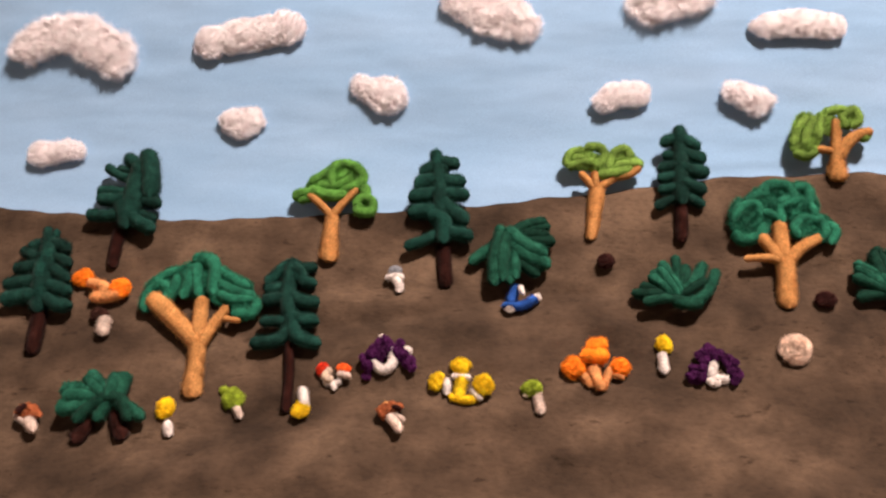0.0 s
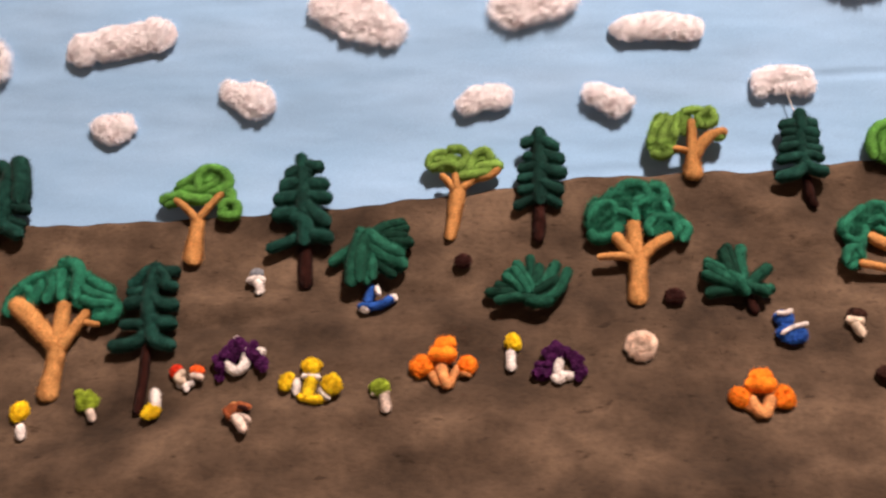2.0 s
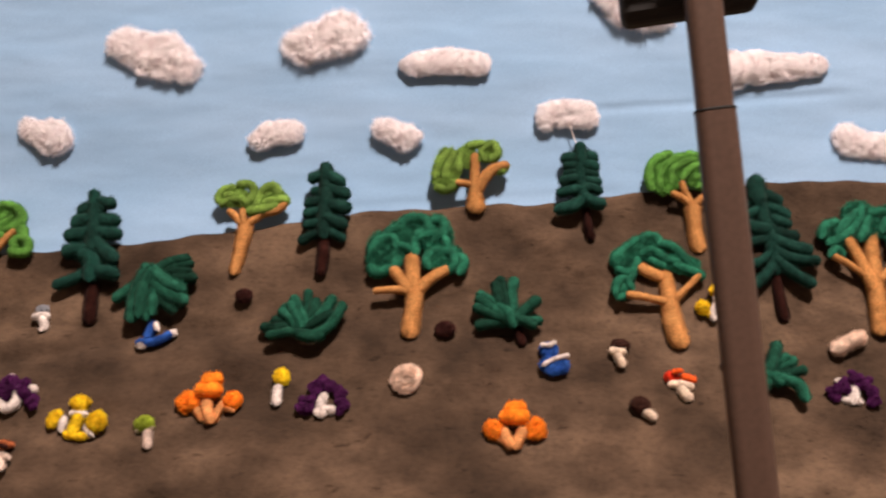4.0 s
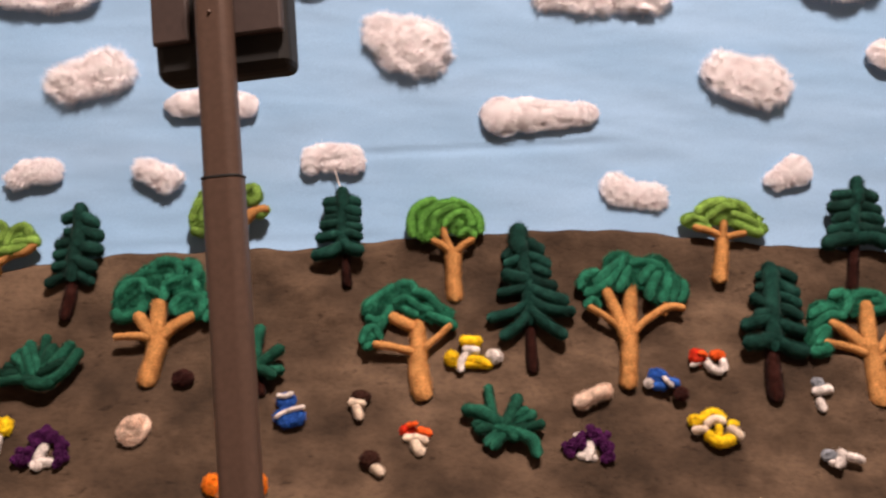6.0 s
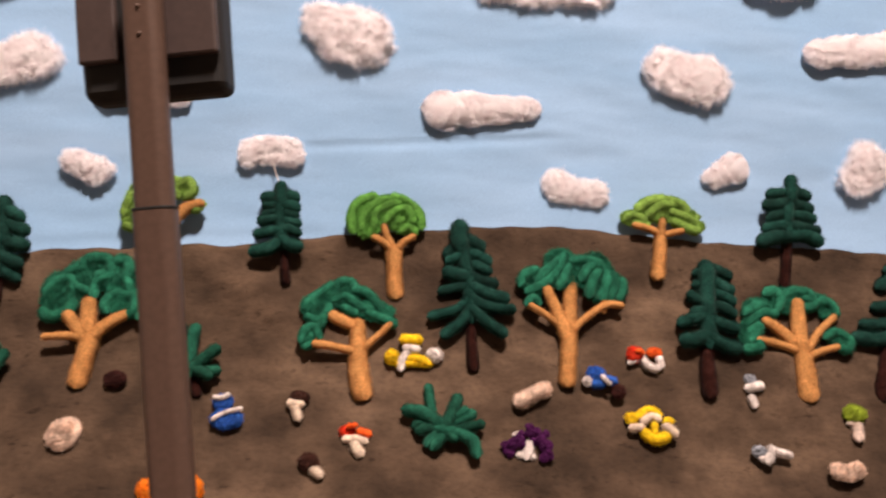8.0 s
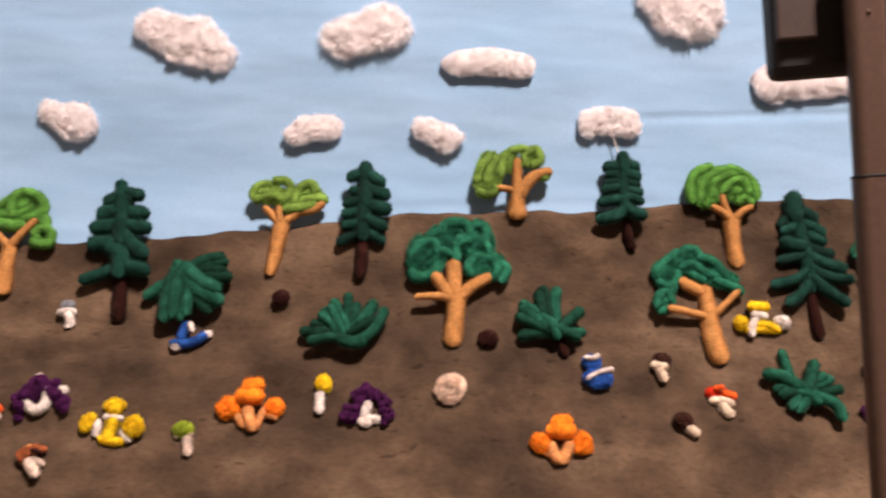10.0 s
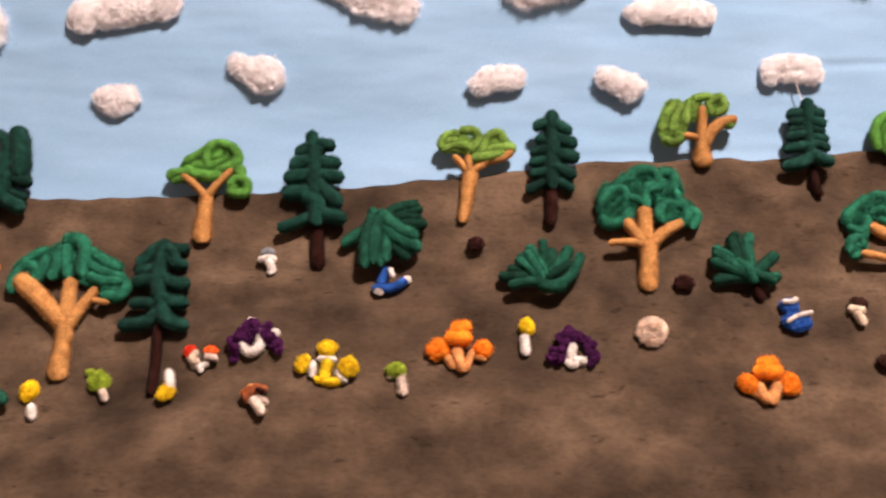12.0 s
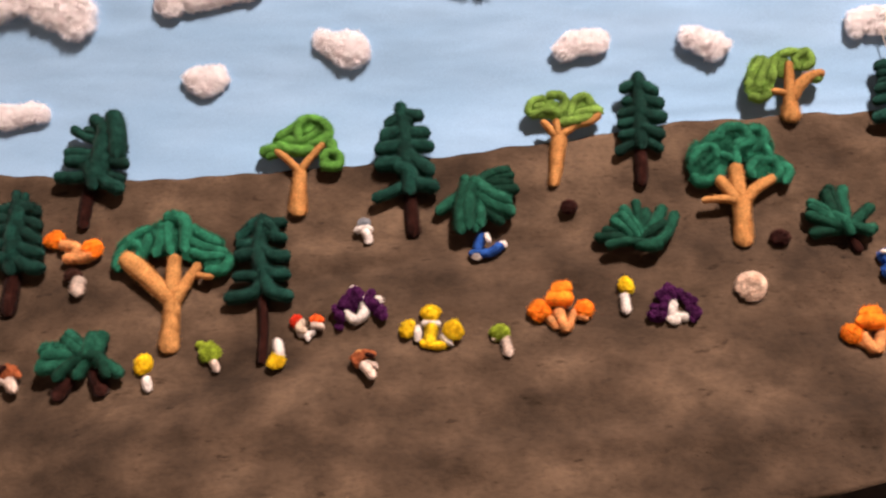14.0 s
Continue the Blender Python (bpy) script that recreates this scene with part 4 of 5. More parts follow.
broadleaf(pose(0.4070, 0.0138, 0.0147, -18.7, 0, 2.3), 'mid', [(0, 0, 12.4), (-0.7, 10.7, 10.9), (-0.8, 22.2, 10.2), (-0.8, 36, 13.1)],
          [[(-3, 34.5, 6.2), (-8.2, 38.3, 5.8), (-15.5, 41.3, 5.1)], [(-2.3, 35.2, 6.2), (-6, 43.3, 5.5), (-7.9, 49.8, 4.7)], [(1.4, 34.5, 6.2), (7.3, 39.5, 5.5), (13.9, 41.9, 4.7)]],
          [
    ('crown', 'mid', 4.2, (11.8, 13.1), [(-19.1, 54.9)]),
    ('crown', 'mid', 4.3, (14.9, 10), [(-2.5, 62)]),
    ('crown', 'mid', 4.4, (11.9, 10.8), [(7.6, 54.3)])] + [
    ('leaf_coil', 'mid', 6.2, 3.8, [(-27.7, 44.1), (-29, 55.5), (-24.4, 65.1), (-11.2, 70.2)]),
    ('leaf_coil', 'mid', 6.4, 3.8, [(-22.3, 46.3), (-20.6, 57.4), (-11.1, 65.2), (-1.5, 67.6)]),
    ('leaf_coil', 'mid', 6.6, 3.8, [(-14.6, 47.8), (-13.2, 57.4), (-3.7, 63.3), (6, 65.3)]),
    ('leaf_coil', 'mid', 6.8, 3.8, [(-3.7, 69.3), (8.6, 65.2), (16.4, 56.1), (17.5, 46.5)]),
    ('leaf_coil', 'mid', 6.9, 3.8, [(-7.3, 51.6), (0.1, 59.3), (9, 59.8), (12.7, 50.2)]),
    ('leaf_coil', 'mid', 6.8, 3.4, [(3.1, 45.6), (9, 47.9), (14.9, 44.1)]),
    ('leaf_coil', 'mid', 6.7, 3, [(0.9, 51.8), (7.5, 54.1)])])
broadleaf(pose(0.5848, 0.0280, 0.0277, -16.5, 0, 4.1), 'light', [(0, 0, 11.5), (2.3, 9.2, 9.9), (4.8, 21.2, 9.2), (6.1, 34.5, 9.6)],
          [[(6, 33.3, 6.5), (6.8, 42.9, 5.7)], [(4, 33.3, 5.7), (-3.1, 35.6, 5.4), (-15.3, 37.9, 5)], [(7.8, 31.7, 5.7), (14.4, 33, 5.4), (22.2, 33.8, 5)]],
          [
    ('crown', 'light', 3.3, (11.2, 6), [(-12.8, 43.9)]),
    ('crown', 'light', 4.3, (17, 9.6), [(5.5, 49.8)]),
    ('crown', 'light', 4.4, (13.9, 8.1), [(22.4, 44)]),
    ('crown', 'light', 3.3, (8.2, 5.3), [(32.1, 38.1)])] + [
    ('leaf_coil', 'light', 6.1, 3.6, [(-20.1, 42.3), (-13.5, 45.2), (-3.5, 40.6)]),
    ('leaf_coil', 'light', 5.9, 3.2, [(-14.7, 39.7), (-1.2, 38.2)]),
    ('leaf_coil', 'light', 6.8, 4, [(-12, 48.1), (-1.1, 54.7), (11.3, 57.2)]),
    ('leaf_coil', 'light', 7, 4, [(-4.3, 44.2), (6.8, 52.3), (19.8, 52.9)]),
    ('leaf_coil', 'light', 7.1, 4, [(8.7, 56.6), (21, 52.9), (25.7, 46.1)]),
    ('leaf_coil', 'light', 7, 3.6, [(12.1, 48.4), (22.4, 44.9), (32.4, 39.1)]),
    ('leaf_coil', 'light', 7.2, 3.6, [(13.9, 41.9), (23.5, 36.5), (34.2, 33.8)])])
broadleaf(pose(-0.1480, -0.0394, -0.0959, -34.5, 0, -3.2), 'dark', [(0, 0, 15.1), (-1.1, 11.5, 12.3), (-2.3, 22.1, 10.3), (-4.8, 40.7, 12.3)],
          [[(-5.6, 37.5, 9.6), (-18.6, 48.9, 10.3), (-30.8, 58.9, 11), (-42, 67, 10.3)], [(-3.9, 39.9, 8.2), (-5.2, 52.3, 8.2), (-6.3, 66.9, 7.5)], [(-1.3, 38.3, 7.5), (5.9, 51.3, 5.8), (11.6, 60.2, 5.1)], [(10.4, 52.9, 4.5), (22.1, 49.9, 4.1)]],
          [
    ('crown', 'dark', 4.2, (14.7, 10), [(-35.7, 74.8)]),
    ('crown', 'dark', 4.3, (17, 15), [(-15.9, 81.5)]),
    ('crown', 'dark', 4.4, (16.7, 10.7), [(8.6, 74.2)]),
    ('crown', 'dark', 4.5, (10.5, 8.2), [(21.8, 64.1)]),
    ('crown', 'dark', 3.9, (6.6, 8.3), [(-43.7, 65.8)])] + [
    ('leaf_coil', 'dark', 6.7, 4.4, [(-43.5, 57), (-44.4, 68.1), (-36.8, 76.5), (-29.6, 70.3), (-32.4, 64.5)]),
    ('leaf_coil', 'dark', 6.6, 4, [(-41.8, 77.8), (-33.2, 84.5), (-25.3, 87.5)]),
    ('leaf_coil', 'dark', 6.8, 4, [(-30.8, 67.4), (-27, 76.1), (-26.6, 84.4)]),
    ('leaf_coil', 'dark', 7, 4, [(-0.7, 88.6), (10.7, 80.8), (23.2, 74.4)]),
    ('leaf_coil', 'dark', 7.1, 4, [(-0.2, 78.6), (12.3, 72.5), (28.1, 68.2)]),
    ('leaf_coil', 'dark', 7.3, 4, [(3.1, 69.8), (13.6, 65.9), (29.6, 64.1), (26.7, 55.9), (14.9, 55.7)]),
    ('leaf_coil', 'dark', 7.8, 4.4, [(-20.3, 66.4), (-17.5, 78), (-18.2, 90.5)]),
    ('leaf_coil', 'dark', 8, 4.4, [(-9, 67.2), (-13.7, 82), (-14.2, 92)]),
    ('leaf_coil', 'dark', 8.6, 4.9, [(-18.3, 94.1), (-7.3, 93.3), (-1.9, 87.5), (-0, 68.6)]),
    ('leaf_coil', 'dark', 7.7, 3.6, [(-23.2, 86.3), (-17.3, 69.8)])])
broadleaf(pose(0.2148, -0.0138, -0.0389, -26.9, 0, 0.4), 'dark', [(0, 0, 12), (1.4, 11.1, 12), (2.7, 21.8, 11.3), (3.6, 35, 14.1)],
          [[(-0.4, 31.5, 6.4), (-8.5, 32.4, 6), (-23.6, 31, 4.9)], [(0.5, 33, 7.8), (-5.8, 40.4, 7.1), (-12.3, 48.1, 6)], [(2.2, 35, 8.5), (1.7, 47, 8.5), (1.3, 57, 7.8)], [(6.3, 33.8, 7.1), (13.5, 40.1, 6.4), (26.1, 46.7, 5.3)]],
          [
    ('crown', 'dark', 4.2, (13.7, 15.2), [(-16, 61.5)]),
    ('crown', 'dark', 4.3, (16.6, 12.7), [(1.6, 73.5)]),
    ('crown', 'dark', 4.4, (11.5, 15.1), [(17.6, 71.9)]),
    ('crown', 'dark', 4.5, (13.5, 10.7), [(24.2, 54.8)])] + [
    ('leaf_coil', 'dark', 6.5, 4.1, [(-27, 51), (-22, 45), (-10.6, 49.1), (-7.7, 57.8)]),
    ('leaf_coil', 'dark', 6.7, 4.2, [(-27.3, 58.8), (-21.4, 66.8), (-11.8, 69.6), (-9.2, 60.9)]),
    ('leaf_coil', 'dark', 6.6, 3.8, [(-18.1, 70.9), (-9.5, 76.8), (-1.6, 76.9)]),
    ('leaf_coil', 'dark', 7.1, 4.2, [(-7.5, 76.5), (-1.5, 82.5), (9, 82.5), (12.1, 74.6), (1.9, 70.6)]),
    ('leaf_coil', 'dark', 7.3, 4.2, [(12.4, 80.9), (21.4, 80.5), (22.5, 72.6), (14.2, 66.6)]),
    ('leaf_coil', 'dark', 7.1, 3.8, [(3.7, 56.7), (3.6, 67.1), (11.7, 71.5), (21.8, 69.1), (24.6, 60.8), (16.5, 56.4)]),
    ('leaf_coil', 'dark', 7.3, 3.7, [(13, 46.8), (10.7, 53.1), (16.8, 59.1), (27.5, 57.2), (29.9, 49.3), (23.9, 44.9)]),
    ('leaf_coil', 'dark', 7.5, 3.8, [(30.6, 57.1), (36.1, 51.2), (31.9, 42.5)]),
    ('leaf_coil', 'dark', 7.3, 3.4, [(-8.2, 64.5), (1.3, 60.6)])])
broadleaf(pose(0.3873, -0.0145, -0.0476, -28.1, 0, 2.1), 'dark', [(0, 0, 11.6), (-2.2, 9.1, 13.6), (-3.6, 21.5, 13), (-3.9, 36.6, 11.6), (-4.3, 53.7, 9.6)],
          [[(-5.6, 48.5, 6.8), (-14.4, 51.5, 6.5), (-22.3, 55.3, 6.1)], [(-5.5, 31.1, 6.1), (-19, 33.8, 5.8), (-32.5, 35, 6.1)], [(-1.4, 32.9, 5.8), (8.5, 40.9, 5.1), (17.6, 49.5, 4.8)]],
          [
    ('crown', 'dark', 4.2, (9.4, 9.5), [(-30.9, 61.2)]),
    ('crown', 'dark', 4.3, (13.5, 9.1), [(-13.6, 69.3)]),
    ('crown', 'dark', 4.2, (13.5, 7.6), [(6.2, 58.7)]),
    ('crown', 'dark', 4, (6.9, 8.4), [(-34.5, 40.8)])] + [
    ('leaf_coil', 'dark', 6.1, 3.6, [(-38.4, 60.7), (-31.4, 67.1), (-24, 73.1), (-18.4, 76.8)]),
    ('leaf_coil', 'dark', 6.2, 3.6, [(-37.7, 54.7), (-28.6, 51.3), (-23.3, 57.5), (-22.2, 63.7)]),
    ('leaf_coil', 'dark', 6.5, 3.7, [(-17.6, 72.8), (-15.6, 76.9), (-8.1, 76.9), (-4.3, 69)]),
    ('leaf_coil', 'dark', 6.7, 3.7, [(-20.8, 65), (-11.7, 67.4), (-3.7, 61.3), (6.9, 57.5)]),
    ('leaf_coil', 'dark', 6.9, 3.7, [(-8.3, 72.6), (2.5, 69.2), (11.9, 57.4)]),
    ('leaf_coil', 'dark', 7, 3.7, [(0.6, 57.4), (12, 52.1), (21.2, 47.9)]),
    ('leaf_coil', 'dark', 6.9, 3.3, [(-15, 61.2), (-3.6, 55.5)]),
    ('leaf_coil', 'dark', 7, 3.2, [(-39.8, 36.1), (-36.8, 44.2), (-31.4, 46.1), (-27.6, 38.5)]),
    ('leaf_coil', 'dark', 6.8, 2.8, [(-37.9, 32.6), (-32.7, 36.6)]),
    ('leaf_coil', 'dark', 7, 2.9, [(-28.9, 45), (-25.1, 51.8)])])
broadleaf(pose(0.5147, -0.0051, -0.0414, -27.2, 0, 3.4), 'dark', [(0, 0, 12), (2.6, 13.1, 10.6), (5.1, 29.5, 11.3), (8.7, 55.2, 9.9), (11.6, 76.5, 8.5)],
          [[(3.7, 34.1, 7.1), (-1.4, 51.4, 6.7), (-7.7, 66.9, 6)], [(1.9, 39.1, 5.7), (-8.5, 47.6, 5.3), (-20.9, 54.6, 5.7)], [(8.5, 37.9, 6), (17.5, 45.5, 5.7), (32.9, 54.4, 5.7), (44.6, 53.2, 5)], [(31.3, 53.6, 5), (31.1, 59.1, 4.2)]],
          [
    ('crown', 'dark', 4.2, (11.3, 10.2), [(-13.6, 71.4)]),
    ('crown', 'dark', 4.3, (13, 14.9), [(5.4, 81.2)]),
    ('crown', 'dark', 4.4, (17, 13.4), [(26.4, 79.3)]),
    ('crown', 'dark', 4.5, (13.9, 12.6), [(34.8, 67.5)])] + [
    ('leaf_coil', 'dark', 6.6, 4.2, [(-24.7, 67.9), (-20.1, 75.7), (-9.6, 79.6)]),
    ('leaf_coil', 'dark', 6.7, 4.2, [(-21.3, 63.5), (-11.3, 67.8), (-4.8, 73.7)]),
    ('leaf_coil', 'dark', 6.9, 4.2, [(-14.9, 69.6), (-4.4, 79.4), (6.1, 87.3)]),
    ('leaf_coil', 'dark', 7.1, 4.2, [(-6, 69.2), (3.3, 81.3), (7.9, 91.5)]),
    ('leaf_coil', 'dark', 7, 3.9, [(1.3, 65.4), (6.7, 75.9), (11.2, 83.8)]),
    ('leaf_coil', 'dark', 7.5, 4.3, [(10.4, 85), (22.4, 85.5), (34, 81.7)]),
    ('leaf_coil', 'dark', 7.7, 4.3, [(16.8, 70.9), (22.1, 79.1), (28.7, 83.5)]),
    ('leaf_coil', 'dark', 7.9, 4.3, [(21.3, 59.1), (25.2, 71.2), (31.7, 79.1)]),
    ('leaf_coil', 'dark', 8.1, 4.3, [(29, 57.1), (34.5, 69.2), (35.5, 79)]),
    ('leaf_coil', 'dark', 8.2, 4.3, [(34.7, 57), (40, 67.2), (39.1, 77)]),
    ('leaf_coil', 'dark', 8.1, 3.9, [(40.4, 57.1), (45.2, 65.3), (44.6, 73.2)]),
    ('leaf_coil', 'dark', 7.9, 3.4, [(-22.1, 53.7), (-16.6, 59.1), (-12.2, 53.7)])])
broadleaf(pose(0.6761, 0.0003, -0.0533, -28.9, 0, 5.0), 'dark', [(0, 0, 14.6), (2.4, 14.3, 14.6), (4.6, 28.9, 13.1), (4.6, 44.4, 12.4)],
          [[(4.3, 40, 9.5), (6.8, 57.9, 8.7), (8.2, 71.6, 7.3)], [(1.1, 40, 7.3), (-9.4, 50.1, 6.6), (-20.7, 56.9, 5.5)], [(-0.7, 36.1, 6.6), (-14.9, 40.2, 6.2), (-29.3, 42, 5.8)], [(8.9, 35.9, 6.6), (19.4, 47.8, 6.2), (34.4, 59, 5.5)], [(10.2, 31.9, 6.2), (20.8, 35, 5.5), (31.1, 36.5, 5.1)]],
          [
    ('crown', 'dark', 4.2, (13.7, 9.6), [(-20, 63.8)]),
    ('crown', 'dark', 4.3, (14.8, 9.7), [(2.1, 71.8)]),
    ('crown', 'dark', 3.9, (11.7, 6.9), [(22.8, 71.2)]),
    ('crown', 'dark', 4.5, (9.5, 12.7), [(-30.2, 45.8)]),
    ('crown', 'dark', 4.4, (10.3, 7.7), [(34.4, 42.5)]),
    ('crown', 'dark', 4.5, (7.5, 7.7), [(31.7, 62.7)])] + [
    ('leaf_coil', 'dark', 6.4, 4, [(-32.4, 61.2), (-22.4, 66.7), (-13.2, 67.9)]),
    ('leaf_coil', 'dark', 6.6, 4, [(-31.8, 53.1), (-19.6, 61.4), (-6.6, 61.4)]),
    ('leaf_coil', 'dark', 6.8, 4.1, [(-15, 75.3), (-5.7, 77), (-1.3, 69.3)]),
    ('leaf_coil', 'dark', 7, 4.1, [(-7.2, 63.2), (-0.4, 73.6), (11.5, 78.5)]),
    ('leaf_coil', 'dark', 7.2, 4.1, [(5.8, 77.6), (18.5, 75.6), (20.6, 67), (11.1, 65)]),
    ('leaf_coil', 'dark', 7.4, 4.1, [(23.3, 71.4), (33.1, 67.3), (36.1, 58.4)]),
    ('leaf_coil', 'dark', 7.2, 3.7, [(13, 73.1), (27.9, 69.5)]),
    ('leaf_coil', 'dark', 7.6, 4, [(-33.6, 47), (-23.9, 51.3), (-32.6, 41.1)]),
    ('leaf_coil', 'dark', 7.8, 3.9, [(-39.1, 35.2), (-27.3, 37), (-27.9, 43)]),
    ('leaf_coil', 'dark', 7.7, 3.7, [(21.3, 42.6), (31.1, 47), (40, 40.9), (36, 34.5), (30.2, 36.9)])])

bush(pose(-0.2003, -0.0417, -0.1034, -35.3, 0, -3.7), [[(-5.8, -8.5, 8.4), (-11.2, -23, 8.4)], [(8, -1.3, 8.4), (16.5, -19.1, 8.9)]], [
    ('leaf', 'bush', 8.3, 6.8, [(-23.4, 6.8), (-6.7, 5.7)]),
    ('leaf', 'bush', 7.7, 5.6, [(-22.5, -2.1), (-5.5, 1.5)]),
    ('leaf', 'bush', 8.9, 6.4, [(7.2, 16.8), (6.8, 5.3)]),
    ('leaf', 'bush', 7.7, 4.6, [(-18.8, 9.6), (-1.6, 7.8)]),
    ('leaf', 'bush', 8.9, 5.4, [(-12.2, 17.3), (1.2, 7.3)]),
    ('leaf', 'bush', 8.2, 4, [(1.1, -8.2), (4.4, 1)]),
    ('leaf', 'bush', 8.9, 4.3, [(26.2, -6.8), (11.7, 1)]),
    ('leaf', 'bush', 9.1, 4.1, [(-10.4, -10.1), (-3.8, -0.7), (7.9, 4.4)]),
    ('leaf', 'bush', 9.9, 4.5, [(1.4, 3.7), (12.2, 2.7), (19.5, -7.3)])])
bush(pose(0.0483, 0.0038, -0.0032, -21.5, 0, -1.2), [], [
    ('leaf', 'bush', 6.1, 4.2, [(-26.8, -8.3), (-16, -0.2), (-5.8, 6.7)]),
    ('leaf', 'bush', 7.5, 5.4, [(21.4, 6.9), (6.6, 7.6), (-3.6, 5.2)]),
    ('leaf', 'bush', 9.8, 7.6, [(17.9, -8.5), (6.5, -3), (-4.4, 5.7)]),
    ('leaf', 'bush', 8.3, 5.3, [(12.9, -15.3), (0, -1.6)]),
    ('leaf', 'bush', 7.9, 4.2, [(-10.2, 12.2), (-7.3, 5)]),
    ('leaf', 'bush', 9, 5, [(18.2, 15.8), (6.5, 12.5), (-3.6, 4.5)]),
    ('leaf', 'bush', 10.6, 6.4, [(-10.6, -22.4), (-10.1, -6.7), (-7.3, 5.3)]),
    ('leaf', 'bush', 9.8, 4.9, [(-1.8, -22), (-2.2, -6.3), (-3.6, 5.7)])])
bush(pose(0.1469, -0.0114, -0.0341, -26.1, 0, -0.3), [], [
    ('leaf', 'bush', 6.3, 4.5, [(-23.7, 1.3), (-8.3, 1)]),
    ('leaf', 'bush', 6, 3.6, [(-18.6, 7.5), (-3.1, 3.9)]),
    ('leaf', 'bush', 7.2, 4.5, [(7.1, 18.5), (3, 4.3)]),
    ('leaf', 'bush', 7.7, 4.5, [(17.7, 19.9), (6.3, 4.1)]),
    ('leaf', 'bush', 7.2, 3.4, [(1.8, 25.6), (1.3, 8.2)]),
    ('leaf', 'bush', 8.8, 4.8, [(-12.4, 13), (-3.1, 2.4)]),
    ('leaf', 'bush', 9.3, 4.8, [(-7.8, 19), (0.4, 3.1)]),
    ('leaf', 'bush', 8.8, 3.7, [(17.7, 9.1), (5.2, 1.9)]),
    ('leaf', 'bush', 9.5, 4, [(12.5, -5.4), (-0.5, -5)]),
    ('leaf', 'bush', 9.7, 3.7, [(25, 15), (17.9, 0.8), (7.7, -5.5)]),
    ('leaf', 'bush', 9.9, 3.4, [(-18.8, -6.5), (-6.7, -3.6), (9.7, -5.6)])])
bush(pose(0.2787, -0.0099, -0.0328, -25.9, 0, 1.0), [[(5.1, -0.7, 5.3), (8.7, -12.5, 5.9)]], [
    ('leaf', 'bush', 6, 4.1, [(-18.7, 0.2), (-0.6, 2.2)]),
    ('leaf', 'bush', 6.2, 3.8, [(18.6, 2.6), (5.2, 3.5)]),
    ('leaf', 'bush', 7.9, 5.3, [(-6.4, 29), (-3.5, 12.2)]),
    ('leaf', 'bush', 7.2, 3.9, [(4.2, 29.9), (3.1, 11)]),
    ('leaf', 'bush', 8.5, 4.9, [(-18.2, 18.6), (-1.9, 6.2)]),
    ('leaf', 'bush', 8.3, 4.2, [(-19.8, 11.5), (-2.9, 3.4)]),
    ('leaf', 'bush', 8.8, 4.2, [(17.7, 15.1), (5.6, 4.6)]),
    ('leaf', 'bush', 9.5, 4.5, [(-5.5, 10.2), (1.8, 0)]),
    ('leaf', 'bush', 9.3, 3.8, [(4, 2.9), (14.4, -1.5)])])
bush(pose(0.4351, -0.0211, -0.0627, -30.1, 0, 2.6), [], [
    ('leaf', 'bush', 5.5, 3.5, [(-8, 23.6), (-6.1, 1.9)]),
    ('leaf', 'bush', 7, 4.8, [(-15.6, -2.8), (-1, -3.1)]),
    ('leaf', 'bush', 7.7, 5.1, [(-7.9, -13), (-1, -4)]),
    ('leaf', 'bush', 8, 4.9, [(15.8, 6.2), (1, -2.1)]),
    ('leaf', 'bush', 7.6, 3.8, [(21.9, -1.5), (2.3, -3.3)]),
    ('leaf', 'bush', 8.5, 4.5, [(5.4, -9.4), (-3.7, -4.3)]),
    ('leaf', 'bush', 9, 4.5, [(-22.2, 7.8), (-12.9, 5.5), (-2.4, -1.7)]),
    ('leaf', 'bush', 9.3, 4.2, [(8.9, 14.4), (4.5, 5.1), (0.2, -3.3)]),
    ('leaf', 'bush', 9.6, 4.1, [(17.3, -20.5), (14.5, -11.4), (-2.5, -4.8)])])

mushroom(pose(-0.2457, -0.0423, -0.1086, -36.0, 0, -4.2), 'rust-brown mushroom with a pale twisted stem',
         [
    ('cap', 'rust', 3.4, (7.7, 5.8), [(-2.4, 1.6)]),
    ('cap', 'rust', 3.1, 2.3, [(0, 6.1), (5.8, 0.1)]),
    ('stem', 'pale', 3.4, 2.3, [(-8.2, -0.5), (-2.2, -4.2)]),
    ('spot', 'darkred', 3.6, 2.1, [(-5.3, -0.1), (-2.5, 3.8)]),
    ('stem', 'pale', 5.1, 3.4, [(1.9, -4.2), (7, -10.4)])])
mushroom(pose(-0.2236, 0.0041, -0.0303, -25.6, 0, -3.9), 'pair of bright orange mushrooms with peach stems',
         [
    ('cap', 'orange', 3.8, (7.2, 6.8), [(-16.1, 7.2)]),
    ('stem', 'peach', 5, 4.5, [(-4.1, -7.1), (5.4, -7.1), (14.1, -4.5)]),
    ('stem', 'peach', 5, 4.1, [(-9.2, 2.9), (2, -0.4), (0.4, -8.8)]),
    ('cap', 'orange', 5.1, (7.9, 7.1), [(13.1, -0.4)])])
mushroom(pose(-0.2179, -0.0067, -0.0503, -28.5, 0, -3.9), 'small pale mushroom under a dark brown cap',
         [
    ('cap', 'darkbrown', 3, (6.6, 5), [(-4.2, 3.7)]),
    ('stem', 'pale', 5.2, 4.8, [(2.2, -1.5), (3.3, -10.5)])])
